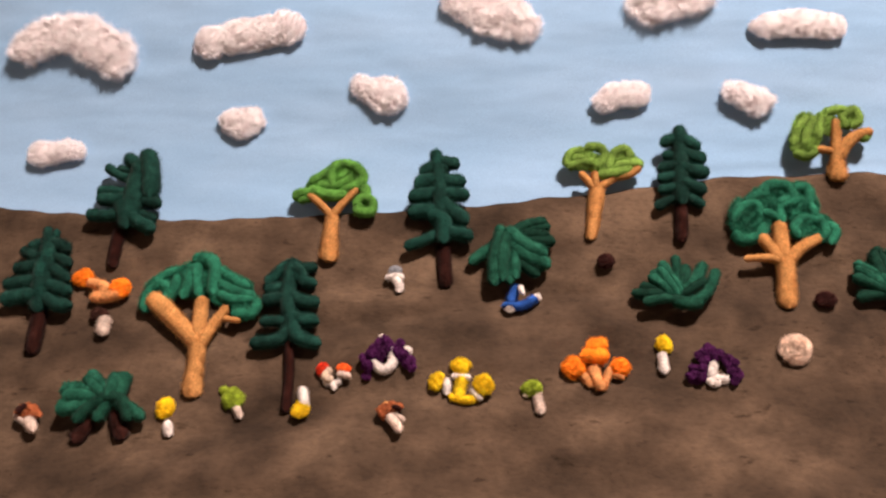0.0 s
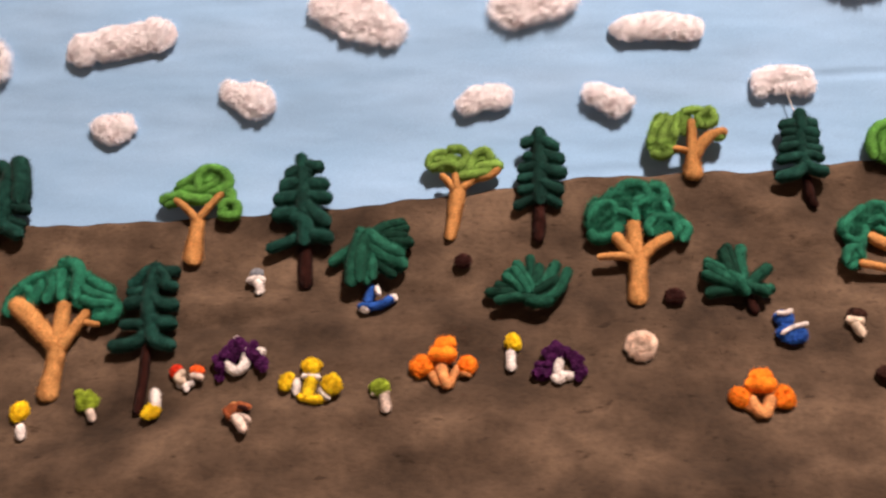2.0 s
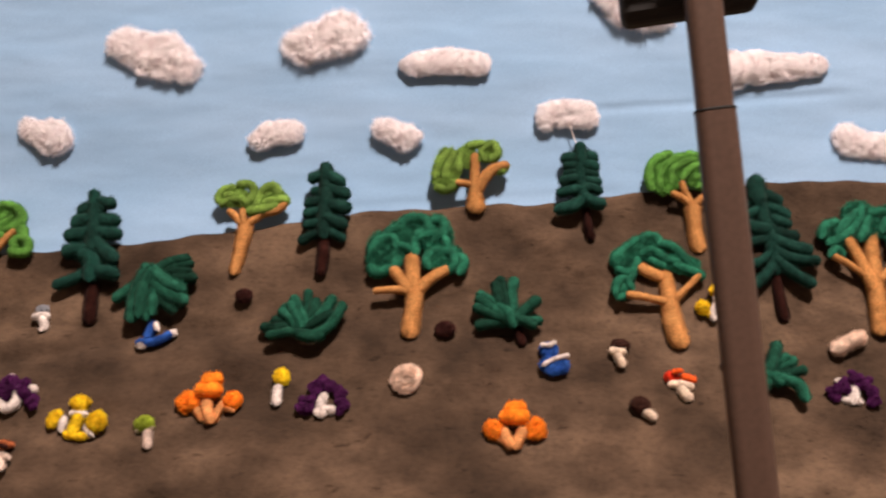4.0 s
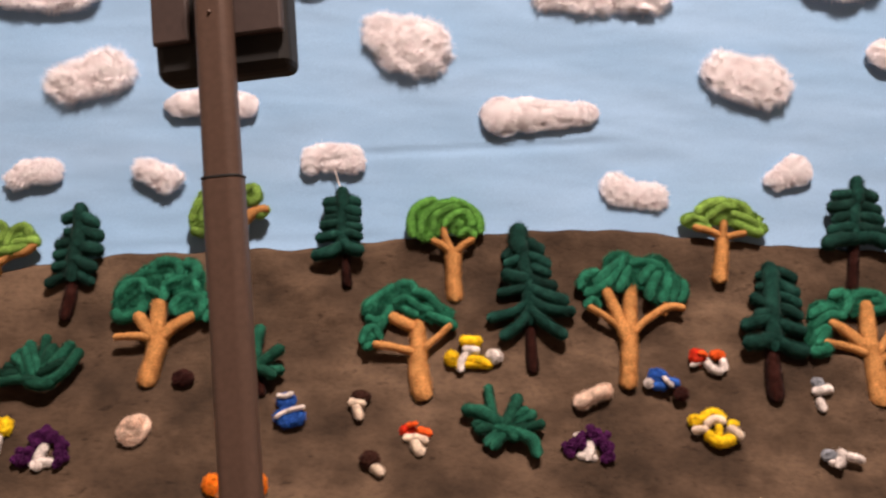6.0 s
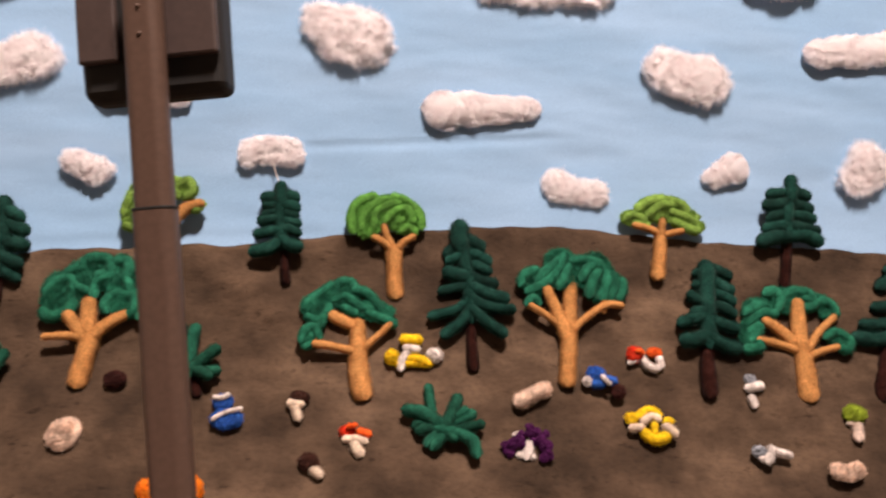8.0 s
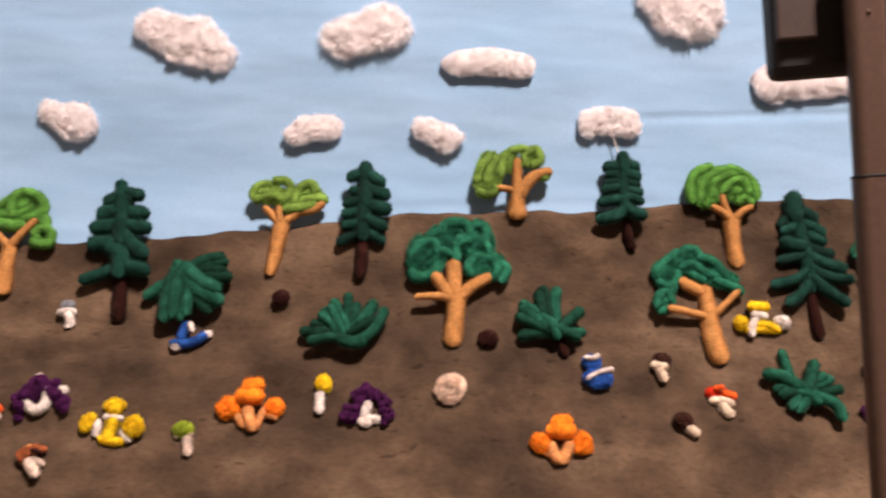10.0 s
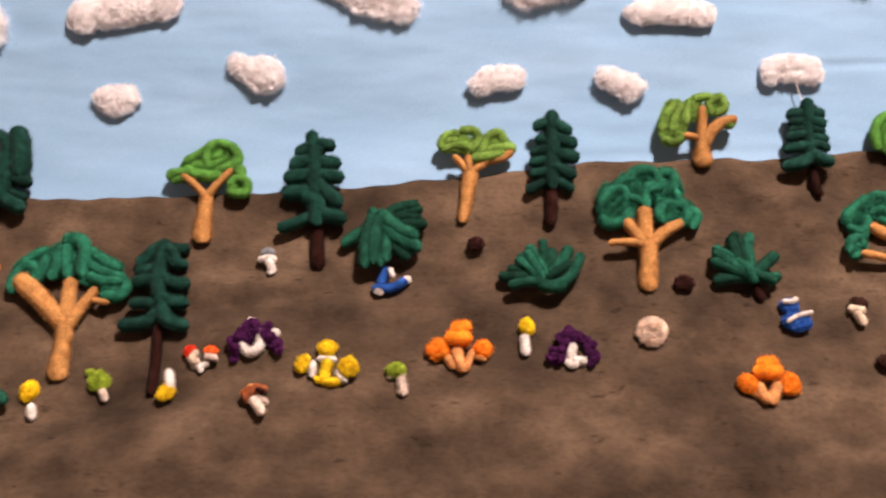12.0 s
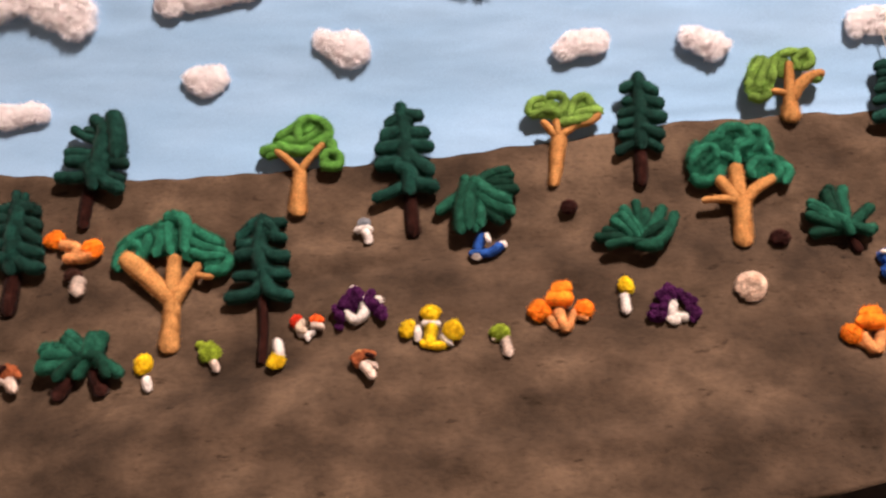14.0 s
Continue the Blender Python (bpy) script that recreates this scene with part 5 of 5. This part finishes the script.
mushroom(pose(-0.1586, -0.0485, -0.1094, -36.1, 0, -3.3), 'yellow mushroom with a thin white stem',
         [
    ('stem', 'white', 3.4, 3, [(-0.1, -0.9), (2.3, -7.5)]),
    ('cap', 'yellow', 3.9, (6, 6.7), [(-3.8, 8.6)])])
mushroom(pose(-0.1187, -0.0444, -0.1007, -35.1, 0, -2.9), 'moss green mushroom with a pale stem',
         [
    ('stem', 'pale', 3.1, 2.7, [(-2.2, 2.3), (2.8, -5.5)]),
    ('cap', 'green', 4.1, (7, 6.7), [(-2.9, 5.3)]),
    ('cap', 'green', 2.5, (3.2, 2.3), [(-10.3, 11.6)])])
mushroom(pose(-0.0794, -0.0447, -0.0986, -34.9, 0, -2.5), 'white mushroom stem on a yellow base, upside down',
         [
    ('stem', 'white', 3.9, 3.6, [(-0, 7.7), (2.3, -2.1)]),
    ('cap', 'yellow', 3.7, (5.7, 7.2), [(1.2, -5.9)])])
mushroom(pose(-0.0612, -0.0352, -0.0834, -33.0, 0, -2.3), 'red mushroom pair with pale stems',
         [
    ('stem', 'white', 2.6, 2.1, [(-4.7, -4.8), (0.8, -5.3), (4.1, -3.4)]),
    ('stem', 'white', 2.9, 2.1, [(0.6, -5.5), (1.2, -8.2)]),
    ('cap', 'red', 3.5, (4.5, 4.6), [(-6.7, 2.4)]),
    ('cap', 'redorange', 3.3, (4.8, 3.2), [(5.2, 3.9)]),
    ('gill', 'cream', 4.4, 2.6, [(-2.7, 2.4), (-4.6, -2.2), (-1.1, -3.5)]),
    ('gill', 'pale', 4.5, 2.3, [(3.4, -0.2), (9.6, -1)])])
mushroom(pose(-0.0281, -0.0283, -0.0706, -31.3, 0, -2.0), 'ruffled purple mushroom with a white hooked stem',
         [
    ('cap', 'purple', 4.9, 4.9, [(-12.1, -9.6), (-10.7, -1.1), (-3.6, 4.9), (3.5, 2.8)]),
    ('cap', 'purple', 4.7, 4.2, [(-7.3, -0.9), (2.1, 2.8)]),
    ('cap', 'purple', 5.3, 4.5, [(5.5, -6), (9.4, -1.7), (12.5, -8.7)]),
    ('stem', 'white', 4.5, 3.1, [(-9.6, -7.6), (-2.4, -11.9), (2.7, -6.6), (0.8, 0.8)]),
    ('spot', 'white', 3.6, (3.5, 3.2), [(10.4, 0.6)]),
    ('spot', 'white', 3.4, (2.8, 1.9), [(-5.2, 9.4)])])
mushroom(pose(-0.0224, -0.0517, -0.1051, -35.7, 0, -1.9), 'rust-brown mushroom with a pale twisted stem',
         [
    ('cap', 'rust', 3.1, (5.2, 5.8), [(-4.9, 0.2)]),
    ('cap', 'rust', 3.1, 2.3, [(-3.1, 6), (3.7, 4.3)]),
    ('gill', 'peach', 3.1, 1.9, [(-5.4, 6.3), (-2, -2.8)]),
    ('spot', 'darkred', 3.1, 1.4, [(-0.1, 0.7), (4.2, -0.1)]),
    ('stem', 'pale', 4.9, 3.2, [(-1.6, -4.5), (4.3, -12.3)]),
    ('gill', 'pale', 4.4, 2.1, [(-0.5, -2.9), (5.8, -5.6)])])
mushroom(pose(0.0153, -0.0404, -0.0874, -33.5, 0, -1.6), 'cluster of three yellow mushrooms',
         [
    ('stem', 'yellow', 4, 3.8, [(0.5, 2.5), (-0.8, -8.3)]),
    ('stem', 'yellow', 3.3, 2.6, [(-5.4, -8.1), (4.6, -10.3), (12.4, -6.1)]),
    ('cap', 'yellow', 3.8, (5.1, 6.4), [(-14.2, 0.5)]),
    ('gill', 'white', 3.9, 2.4, [(-8.5, 1.8), (-8.1, -6.3)]),
    ('cap', 'yellow', 4.6, (6.4, 5.4), [(-0.1, 10.8)]),
    ('gill', 'white', 4.3, 2.1, [(-4.6, 4.4), (4.8, 3.9)]),
    ('gill', 'white', 4.7, 2.1, [(7.1, -4.1), (12.2, -9.7)]),
    ('cap', 'yellow', 6.1, (6.3, 6.8), [(13.3, -1.8)])])
mushroom(pose(0.0588, -0.0451, -0.0928, -34.2, 0, -1.1), 'moss green mushroom with a pale stem',
         [
    ('stem', 'pale', 3.7, 3.4, [(1.3, -1.2), (3.1, -10.1)]),
    ('gill', 'pale', 2.8, 1.9, [(-5.9, 0.5), (3, 2.2)]),
    ('cap', 'green', 3.8, (6.6, 5), [(-1.6, 4.4)])])
mushroom(pose(0.0949, -0.0355, -0.0773, -32.2, 0, -0.8), 'cluster of three orange mushrooms with peach stems',
         [
    ('stem', 'peach', 3.1, 2.8, [(-8.9, -4.4), (-3.3, -10.8)]),
    ('stem', 'peach', 4.4, 3.8, [(-1.5, -0.5), (2.7, -12.7)]),
    ('stem', 'peach', 3.8, 2.8, [(8.8, -0.8), (3.8, -12.4)]),
    ('cap', 'orange', 5.1, (7.6, 7.2), [(-13.2, -0.8)]),
    ('cap', 'orange', 5, (6.6, 6.1), [(14.3, 0.2)]),
    ('gill', 'peach', 4.3, 2.1, [(10.8, -4.6), (15.3, -6.2)]),
    ('cap', 'orange', 7.6, 5.6, [(-6.1, 5.6), (5.1, 5.8)]),
    ('cap', 'orange', 7.7, 5.2, [(-3.2, 11.4), (4.8, 12.3)])])
mushroom(pose(0.1364, -0.0301, -0.0680, -31.0, 0, -0.4), 'yellow mushroom with a thin white stem',
         [
    ('stem', 'white', 3.5, 3.2, [(-1.4, -0.4), (-1.2, -11.5)]),
    ('cap', 'yellow', 3.4, (5.1, 6.4), [(0.6, 6.1)])])
mushroom(pose(0.1653, -0.0351, -0.0758, -32.0, 0, -0.1), 'ruffled purple mushroom with a white hooked stem',
         [
    ('cap', 'purple', 3.1, (6.5, 5.2), [(-10.9, -4.8)]),
    ('cap', 'purple', 5, 4.5, [(-12.2, -4.7), (-8.4, 4.4), (-4.3, 9.7)]),
    ('cap', 'purple', 5.1, 4.2, [(-4.4, 9.6), (4, 8.2), (8.1, 2.3), (9.9, -5.1)]),
    ('stem', 'white', 4.5, 3.2, [(-1.2, 2.8), (-2.4, -5.8), (5.2, -7.1)]),
    ('stem', 'white', 4, (4.9, 4.1), [(-2.1, -8.5)]),
    ('spot', 'white', 3.7, (2.6, 3.4), [(9.2, 3.4)])])
mushroom(pose(0.2130, -0.0279, -0.0644, -30.5, 0, 0.4), 'pale beige coiled mushroom',
         [
    ('cap', 'beige', 4.2, (8.6, 9.1), [(-0.1, -0.6)]),
    ('cap', 'beige', 3.7, 3, [(-7.2, -2.3), (-4.2, 5.3), (3.9, 7.7), (8.2, 2.5), (4.9, -5.9), (-2.9, -7.1)]),
    ('cap', 'beige', 3.6, 2.5, [(-2.3, -0.7), (3, 0.9)])])
mushroom(pose(0.0503, -0.0107, -0.0351, -26.4, 0, -1.2), 'blue mushroom cluster with white tips',
         [
    ('cap', 'blue', 4, 3.8, [(-8.9, -5.2), (2, -5.7), (9.8, 0.9)]),
    ('cap', 'blue', 4.3, 3.7, [(-1.9, 8.1), (-5.1, -0.3)]),
    ('tip', 'white', 3.1, 1.8, [(1, 7.2), (2.8, 2.7)]),
    ('tip', 'white', 3.6, (3.8, 4.1), [(-5.8, -7.8)]),
    ('tip', 'white', 3.5, (3.2, 3), [(11.3, 1.9)])])
mushroom(pose(-0.0274, -0.0025, -0.0228, -24.6, 0, -2.0), 'small grey-capped white mushroom',
         [
    ('stem', 'white', 3.4, 3, [(-1.8, 0.9), (1.6, -8)]),
    ('gill', 'white', 3.2, 2.5, [(-7, 1.3), (2.9, 2.1)]),
    ('cap', 'grey', 3.1, (4.8, 3.5), [(-1.8, 6.5)])])
mushroom(pose(0.1056, -0.0003, -0.0107, -22.7, 0, -0.7), 'dark red-brown fuzzy ball',
         [('ball', 'darkred', 4.7, (5.8, 5.4), [(0, 0)])])
mushroom(pose(0.2376, -0.0115, -0.0349, -26.4, 0, 0.6), 'dark red-brown fuzzy ball',
         [('ball', 'darkred', 5, (7, 5.9), [(0, 0)])])
mushroom(pose(0.2776, -0.0460, -0.0937, -34.3, 0, 1.0), 'cluster of three orange mushrooms with peach stems',
         [
    ('stem', 'peach', 3, 2.6, [(-8.5, -4.8), (-1.5, -9)]),
    ('stem', 'peach', 4.4, 3.8, [(-5, -1.2), (-0.6, -11)]),
    ('stem', 'peach', 4.7, 3.8, [(7, -1.2), (1.3, -11.2)]),
    ('cap', 'orange', 4.7, (6.7, 6.4), [(-10.7, 0.1)]),
    ('cap', 'orange', 5.2, (6.8, 7.5), [(14.1, -0.7)]),
    ('cap', 'orange', 7, 5.3, [(-4.7, 7), (8.2, 7.1)]),
    ('cap', 'orange', 7.1, 4.9, [(-1.5, 12.4), (6.7, 12.5)])])
mushroom(pose(0.3072, -0.0214, -0.0556, -29.3, 0, 1.3), 'blue mushroom with white stripes',
         [
    ('cap', 'blue', 3.9, (10, 7), [(-1.2, -2.3)]),
    ('cap', 'blue', 3.5, (6.2, 5.3), [(-4.2, 8.8)]),
    ('stripe', 'white', 2.8, 1.5, [(-9.1, 10.3), (-0.5, 11.9)]),
    ('stripe', 'white', 3.1, 1.5, [(-8.9, -3.9), (-2.6, -0.2), (7.1, 2.8)])])
mushroom(pose(0.3466, -0.0175, -0.0506, -28.6, 0, 1.7), 'dark brown mushroom with a cream stem',
         [
    ('stem', 'cream', 3.4, 3.1, [(-1.1, -0.6), (1.4, -8)]),
    ('gill', 'cream', 3.6, 2.9, [(-4.6, 1.8), (3.4, 1)]),
    ('cap', 'darkbrown', 3.4, (6.6, 4.3), [(1.1, 5.8)])])
mushroom(pose(0.3597, -0.0363, -0.0825, -32.9, 0, 1.9), 'dark brown mushroom with a cream stem',
         [
    ('stem', 'cream', 3.7, 3.5, [(-2.3, -2.8), (2.7, -6.8)]),
    ('cap', 'darkbrown', 3.8, (6, 5.8), [(-4.2, 1.5)])])
mushroom(pose(0.3820, -0.0268, -0.0686, -31.0, 0, 2.1), 'red mushroom pair with cream stems',
         [
    ('stem', 'cream', 4.1, 3.9, [(-0.5, -3.8), (3.4, -10.5)]),
    ('gill', 'cream', 3.4, 2.7, [(-6.5, -0.8), (6.4, -2.8)]),
    ('cap', 'red', 3.3, (5.1, 4.1), [(-4.6, 4)]),
    ('cap', 'redorange', 4.1, 2.7, [(1.9, 3.9), (8.6, 1.6)]),
    ('spot', 'redorange', 3.7, 1.8, [(-4.3, 5.3), (0.6, 6)])])
mushroom(pose(0.4170, -0.0004, -0.0217, -24.4, 0, 2.4), 'bent yellow and white mushroom cluster',
         [
    ('cap', 'yellow', 3, (4.9, 5.2), [(-12.7, -0.3)]),
    ('cap', 'yellow', 3.3, 2.5, [(-10.3, -5.3), (12, -5.5)]),
    ('cap', 'yellow', 4.3, 3.2, [(-2, -1.7), (9.9, -5.1)]),
    ('gill', 'white', 4.2, 2.7, [(0.9, 5.8), (-5.8, -1.6), (-7.5, -9)]),
    ('gill', 'white', 4.8, 3.1, [(-4.4, 5.6), (3.7, 4.4)]),
    ('gill', 'white', 4.9, (5.6, 5.2), [(14.1, -0.5)]),
    ('cap', 'yellow', 6, 3.6, [(-6.2, 10.4), (5.1, 9.9)])])
mushroom(pose(0.4927, -0.0097, -0.0477, -28.2, 0, 3.2), 'long beige mushroom lying on its side',
         [
    ('cap', 'beige', 5.4, 5.4, [(-11, -3.7), (-2.3, 0.6), (7.3, 4.5)]),
    ('cap', 'beige', 3.7, (5.7, 5.6), [(6.6, 5.2)]),
    ('cap', 'beige', 3.8, (5.2, 5.1), [(-7.2, -2)]),
    ('cap', 'beige', 3.8, (4.6, 4.4), [(-0.4, 3)])])
mushroom(pose(0.5360, -0.0030, -0.0398, -27.0, 0, 3.6), 'blue mushroom with a white stripe',
         [
    ('cap', 'blue', 3.6, 3.3, [(-4, 0.1), (2.4, -0.8)]),
    ('cap', 'blue', 4.1, 3.5, [(2.1, 2.8), (10.2, 0.8)]),
    ('cap', 'blue', 3.9, (6.6, 5.3), [(-1.7, 6.7)]),
    ('tip', 'white', 3.4, (4, 3.4), [(-7.3, 1.7)]),
    ('stripe', 'white', 3.6, 1.7, [(1.2, 3.4), (5.5, -2.3)])])
mushroom(pose(0.5474, -0.0054, -0.0457, -27.9, 0, 3.7), 'dark red-brown fuzzy ball',
         [('ball', 'darkred', 4.5, (5, 5.3), [(0, 0)])])
mushroom(pose(0.5707, 0.0066, -0.0250, -24.8, 0, 3.9), 'red mushroom pair with white stems',
         [
    ('stem', 'white', 3.2, 2.9, [(-4.5, 3.3), (-0.2, -4.9), (5.8, -6.8)]),
    ('stem', 'white', 3.4, 2.7, [(8.2, 0.8), (8.2, -5.4)]),
    ('cap', 'red', 4.1, (6, 5.8), [(-8.6, 3)]),
    ('cap', 'redorange', 3.4, (5.7, 3.5), [(5.4, 4.7)]),
    ('gill', 'white', 3.8, 1.9, [(-13.1, -2.6), (-6.8, -0.4)]),
    ('spot', 'redorange', 4, 1.7, [(-8.4, 3.8), (-4.2, 2.2)])])
mushroom(pose(0.4873, -0.0255, -0.0742, -31.8, 0, 3.1), 'ruffled purple mushroom with a white stem',
         [
    ('cap', 'purple', 4.6, 4.5, [(-13.3, -2.2), (-5.4, 2.5)]),
    ('cap', 'purple', 5, 4.5, [(1, 6.5), (6.8, 2.8), (8.4, -7.8)]),
    ('stem', 'white', 3.7, 2.6, [(-8.2, -6.9), (1.1, -8.5)]),
    ('stem', 'white', 4.6, 3.3, [(-1.6, 0.3), (-3.8, -8.8)]),
    ('spot', 'white', 3, (3.4, 1.8), [(-7.2, 6.8)])])
mushroom(pose(0.5657, -0.0153, -0.0653, -30.6, 0, 3.9), 'cluster of yellow mushrooms with cream undersides',
         [
    ('cap', 'yellow', 2.8, (4.6, 4.4), [(-11.8, 5.2)]),
    ('cap', 'yellow', 4.5, 4, [(-6.1, -4.4), (-0.5, -10), (8.2, -7.3)]),
    ('cap', 'yellow', 4.3, 3.3, [(-7.7, 6), (0.5, 9.9), (5.9, 5.7)]),
    ('cap', 'yellow', 3.2, (4.3, 3), [(11.4, 2.7)]),
    ('stem', 'yellow', 4.4, 2.5, [(1.6, 0.6), (0.5, -5.2)]),
    ('gill', 'cream', 5, 2.9, [(-14.3, -1.9), (-6.8, -1.3)]),
    ('gill', 'cream', 5.4, 2.9, [(-5.9, 1.8), (-0.3, 5), (4.8, 3.4)]),
    ('gill', 'cream', 6.3, 3.6, [(7.3, -2.2), (12.7, -7.1)])])
mushroom(pose(0.6387, 0.0011, -0.0461, -27.9, 0, 4.6), 'small grey-capped white mushroom',
         [
    ('stem', 'white', 3.1, 2.7, [(-2.5, -3.4), (-1.6, -10.3)]),
    ('cap', 'grey', 3.1, (4.6, 4.3), [(-0.4, 7.7)]),
    ('gill', 'white', 4.1, 3.1, [(-4.2, 1.9), (6.6, 3.7)])])
mushroom(pose(0.6395, -0.0209, -0.0831, -32.9, 0, 4.6), 'small grey-capped white mushroom lying on its side',
         [
    ('stem', 'white', 3, 2.6, [(2.1, 1.9), (12.9, -1.3)]),
    ('gill', 'white', 4.1, 3.5, [(1, 3.6), (-4.2, -5)]),
    ('gill', 'white', 3.3, 2.2, [(-8.1, -2.3), (-4.4, -4.3)]),
    ('cap', 'grey', 3.7, (5.1, 4), [(-7.7, 1.9)])])
mushroom(pose(0.7031, -0.0055, -0.0673, -30.8, 0, 5.2), 'moss green mushroom with a pale stem',
         [
    ('stem', 'pale', 4.1, 3.8, [(1.4, -1.6), (-2, -10.6)]),
    ('gill', 'pale', 2.9, 2.1, [(-4.1, 0.9), (3, -0.1)]),
    ('cap', 'green', 4.3, (8.6, 6.1), [(1.2, 6.7)])])
mushroom(pose(0.7435, 0.0049, -0.0563, -29.3, 0, 5.6), 'rust-brown mushroom with a pale stem',
         [
    ('cap', 'rust', 2.9, (8.1, 4.7), [(2.7, 4.1)]),
    ('cap', 'rust', 3.3, 2.6, [(-8.9, 2.2), (-3.1, 6.8), (8.1, 8.2), (16.7, 4.9)]),
    ('spot', 'darkred', 3, 1.8, [(2.7, 4.5), (10.5, 3.6)]),
    ('gill', 'pale', 4, 2.6, [(-6.7, 0.7), (4.1, -0.7)]),
    ('stem', 'pale', 5.1, 3.4, [(-1.7, -1.4), (-1, -9.6)])])
mushroom(pose(0.6852, -0.0250, -0.0950, -34.3, 0, 5.1), 'pale beige coiled mushroom',
         [('cap', 'beige', 5.1, (6.9, 6.2), [(-5.2, 0.2)]), ('cap', 'beige', 5.6, (6.9, 6.2), [(-0.3, -0.7)]), ('cap', 'beige', 6.1, (6.2, 6.2), [(5.5, 0.5)])])

cloud(pose(-0.2739, 0.0463, 0.1503, -2.2, 0, -4.4), 1, [(-32.2, -3.2, 14.9, 11.6), (-13.8, 8.5, 18.2, 12.4), (10.7, 4.7, 19, 14.9), (34.6, -9.9, 15.7, 16.5)])
cloud(pose(-0.1409, 0.0376, 0.1523, -2.2, 0, -3.1), 0.35, [(-26.4, -5, 12.1, 11.7), (-1.2, -0.2, 20.9, 12.1), (27.4, 5.2, 14.5, 12.5)])
cloud(pose(-0.2799, 0.0408, 0.0686, -9.7, 0, -4.5), 0.4, [(-9.9, -1.1, 10.6, 9.3), (9.8, 1.1, 14.2, 7.7)])
cloud(pose(-0.1422, 0.0343, 0.0878, -6.3, 0, -3.1), 0.4, [(-5.7, 2.3, 11.1, 8.8), (5.7, 2.1, 10.3, 9.2), (0, -4.4, 8.8, 6.4)])
cloud(pose(-0.0493, 0.0317, 0.1103, -2.4, 0, -2.2), 0.5, [(8.6, -3.7, 14.6, 13), (-8.6, 3.7, 6.7, 7.5)])
cloud(pose(0.0331, 0.0312, 0.1641, -2.2, 0, -1.4), 0.8, [(-22.2, 9.5, 13.8, 11.5), (1.5, 0.5, 23.7, 16.1), (20.7, -10, 11.5, 10)])
cloud(pose(0.1553, 0.0299, 0.1736, -2.2, 0, -0.2), 1, [(-11.3, -4.2, 18.6, 13.9), (11.4, 4.3, 18.6, 13.9)])
cloud(pose(0.2403, 0.0295, 0.1537, -2.2, 0, 0.7), 0.25, [(-17.8, -0.6, 14.6, 8.8), (-0.1, 1.3, 18.4, 10), (17.9, -0.7, 13.8, 9.2)])
cloud(pose(0.1184, 0.0273, 0.1039, -3.4, 0, -0.5), 0.4, [(-9.4, -3.6, 8.1, 6.9), (-1, 1.8, 11.5, 8.5), (10.4, 1.8, 10.8, 8.8)])
cloud(pose(0.2038, 0.0272, 0.1044, -3.3, 0, 0.3), 0.5, [(-6.8, 3, 9.2, 7.6), (6.8, -3, 11.8, 9.5)])
cloud(pose(0.3242, 0.0295, 0.1145, -2.2, 0, 1.5), 0.35, [(-15.2, -1.2, 7, 9.3), (-2.9, 4.8, 13.2, 6.2), (10.6, 4.8, 9.3, 5.4), (13.4, -4.3, 8.6, 5.4), (-5.9, -4, 7.8, 3.9)])
cloud(pose(0.3698, 0.0341, 0.1980, -2.2, 0, 2.0), 1, [(-10.7, 7.1, 15.9, 14.3), (12.3, -1.8, 23.9, 20.7), (-1.6, -5.3, 17.5, 11.9)])
cloud(pose(0.4676, 0.0363, 0.1475, -2.2, 0, 2.9), 0.3, [(-27.3, -1.3, 15.9, 14.3), (-0.7, 0.3, 26.2, 11.9), (28.1, 1, 12.7, 9.5)])
cloud(pose(0.5323, 0.0373, 0.0916, -5.6, 0, 3.6), 0.5, [(-13.1, 3.4, 11.3, 10.9), (-1, -1.2, 14, 9), (14.1, -2.2, 8.6, 10.1)])
cloud(pose(0.6117, 0.0466, 0.1766, -2.2, 0, 4.3), 0.9, [(-12.3, 3.1, 14.6, 16.2), (12.4, -3.1, 24.3, 18.6)])
cloud(pose(0.6417, 0.0462, 0.1061, -3.0, 0, 4.6), 0.3, [(7.2, 3.4, 12, 11.6), (-7.2, -3.4, 8.8, 7.6)])
cloud(pose(0.7506, 0.0562, 0.1088, -2.5, 0, 5.7), 1, [(5.4, 5.8, 15.7, 15.7), (-5.4, -5.8, 12.4, 10.7)])
cloud(pose(0.7537, 0.0601, 0.2009, -2.2, 0, 5.7), 0.3, [(-30.4, -3.2, 16.8, 12.2), (-2.8, -0.6, 23.6, 12.6), (33.9, 3.9, 18.5, 15.2)])
cloud(pose(0.5076, 0.0420, 0.2359, -2.2, 0, 3.3), 1, [(-31.8, -1.5, 11.2, 8), (-2.8, 0.3, 22.4, 12.8), (35.2, 1.3, 23.2, 12.8)])
cloud(pose(0.6907, 0.0561, 0.2514, -2.2, 0, 5.1), 1, [(0, 0, 31.8, 14.2)])
cloud(pose(0.1084, 0.0327, 0.2364, -2.2, 0, -0.6), 0.9, [(-18.7, -0.3, 20.5, 9.9), (18.6, 0.4, 32.8, 15.6)])
cloud(pose(0.3062, 0.0341, 0.2438, -2.2, 0, 1.3), 0.6, [(0, 0, 28.8, 8.8)])

# the thread that hangs from one cloud to a pine's tip
p = Pile()
stem(p, [(-0, -3.5, 0.8, 0.45), (2, -3.5, -6, 0.45), (4.9, -3.5, -14.8, 0.45)], 6, 0, 1.5, 0.0)
thread = p.build("thread", MAT["white"])
thread.matrix_world = pose(0.3247, 0.0293, 0.1078, -2.7, 0, 1.5)
tagged(thread, "thin white thread hanging from a cloud", "thread")
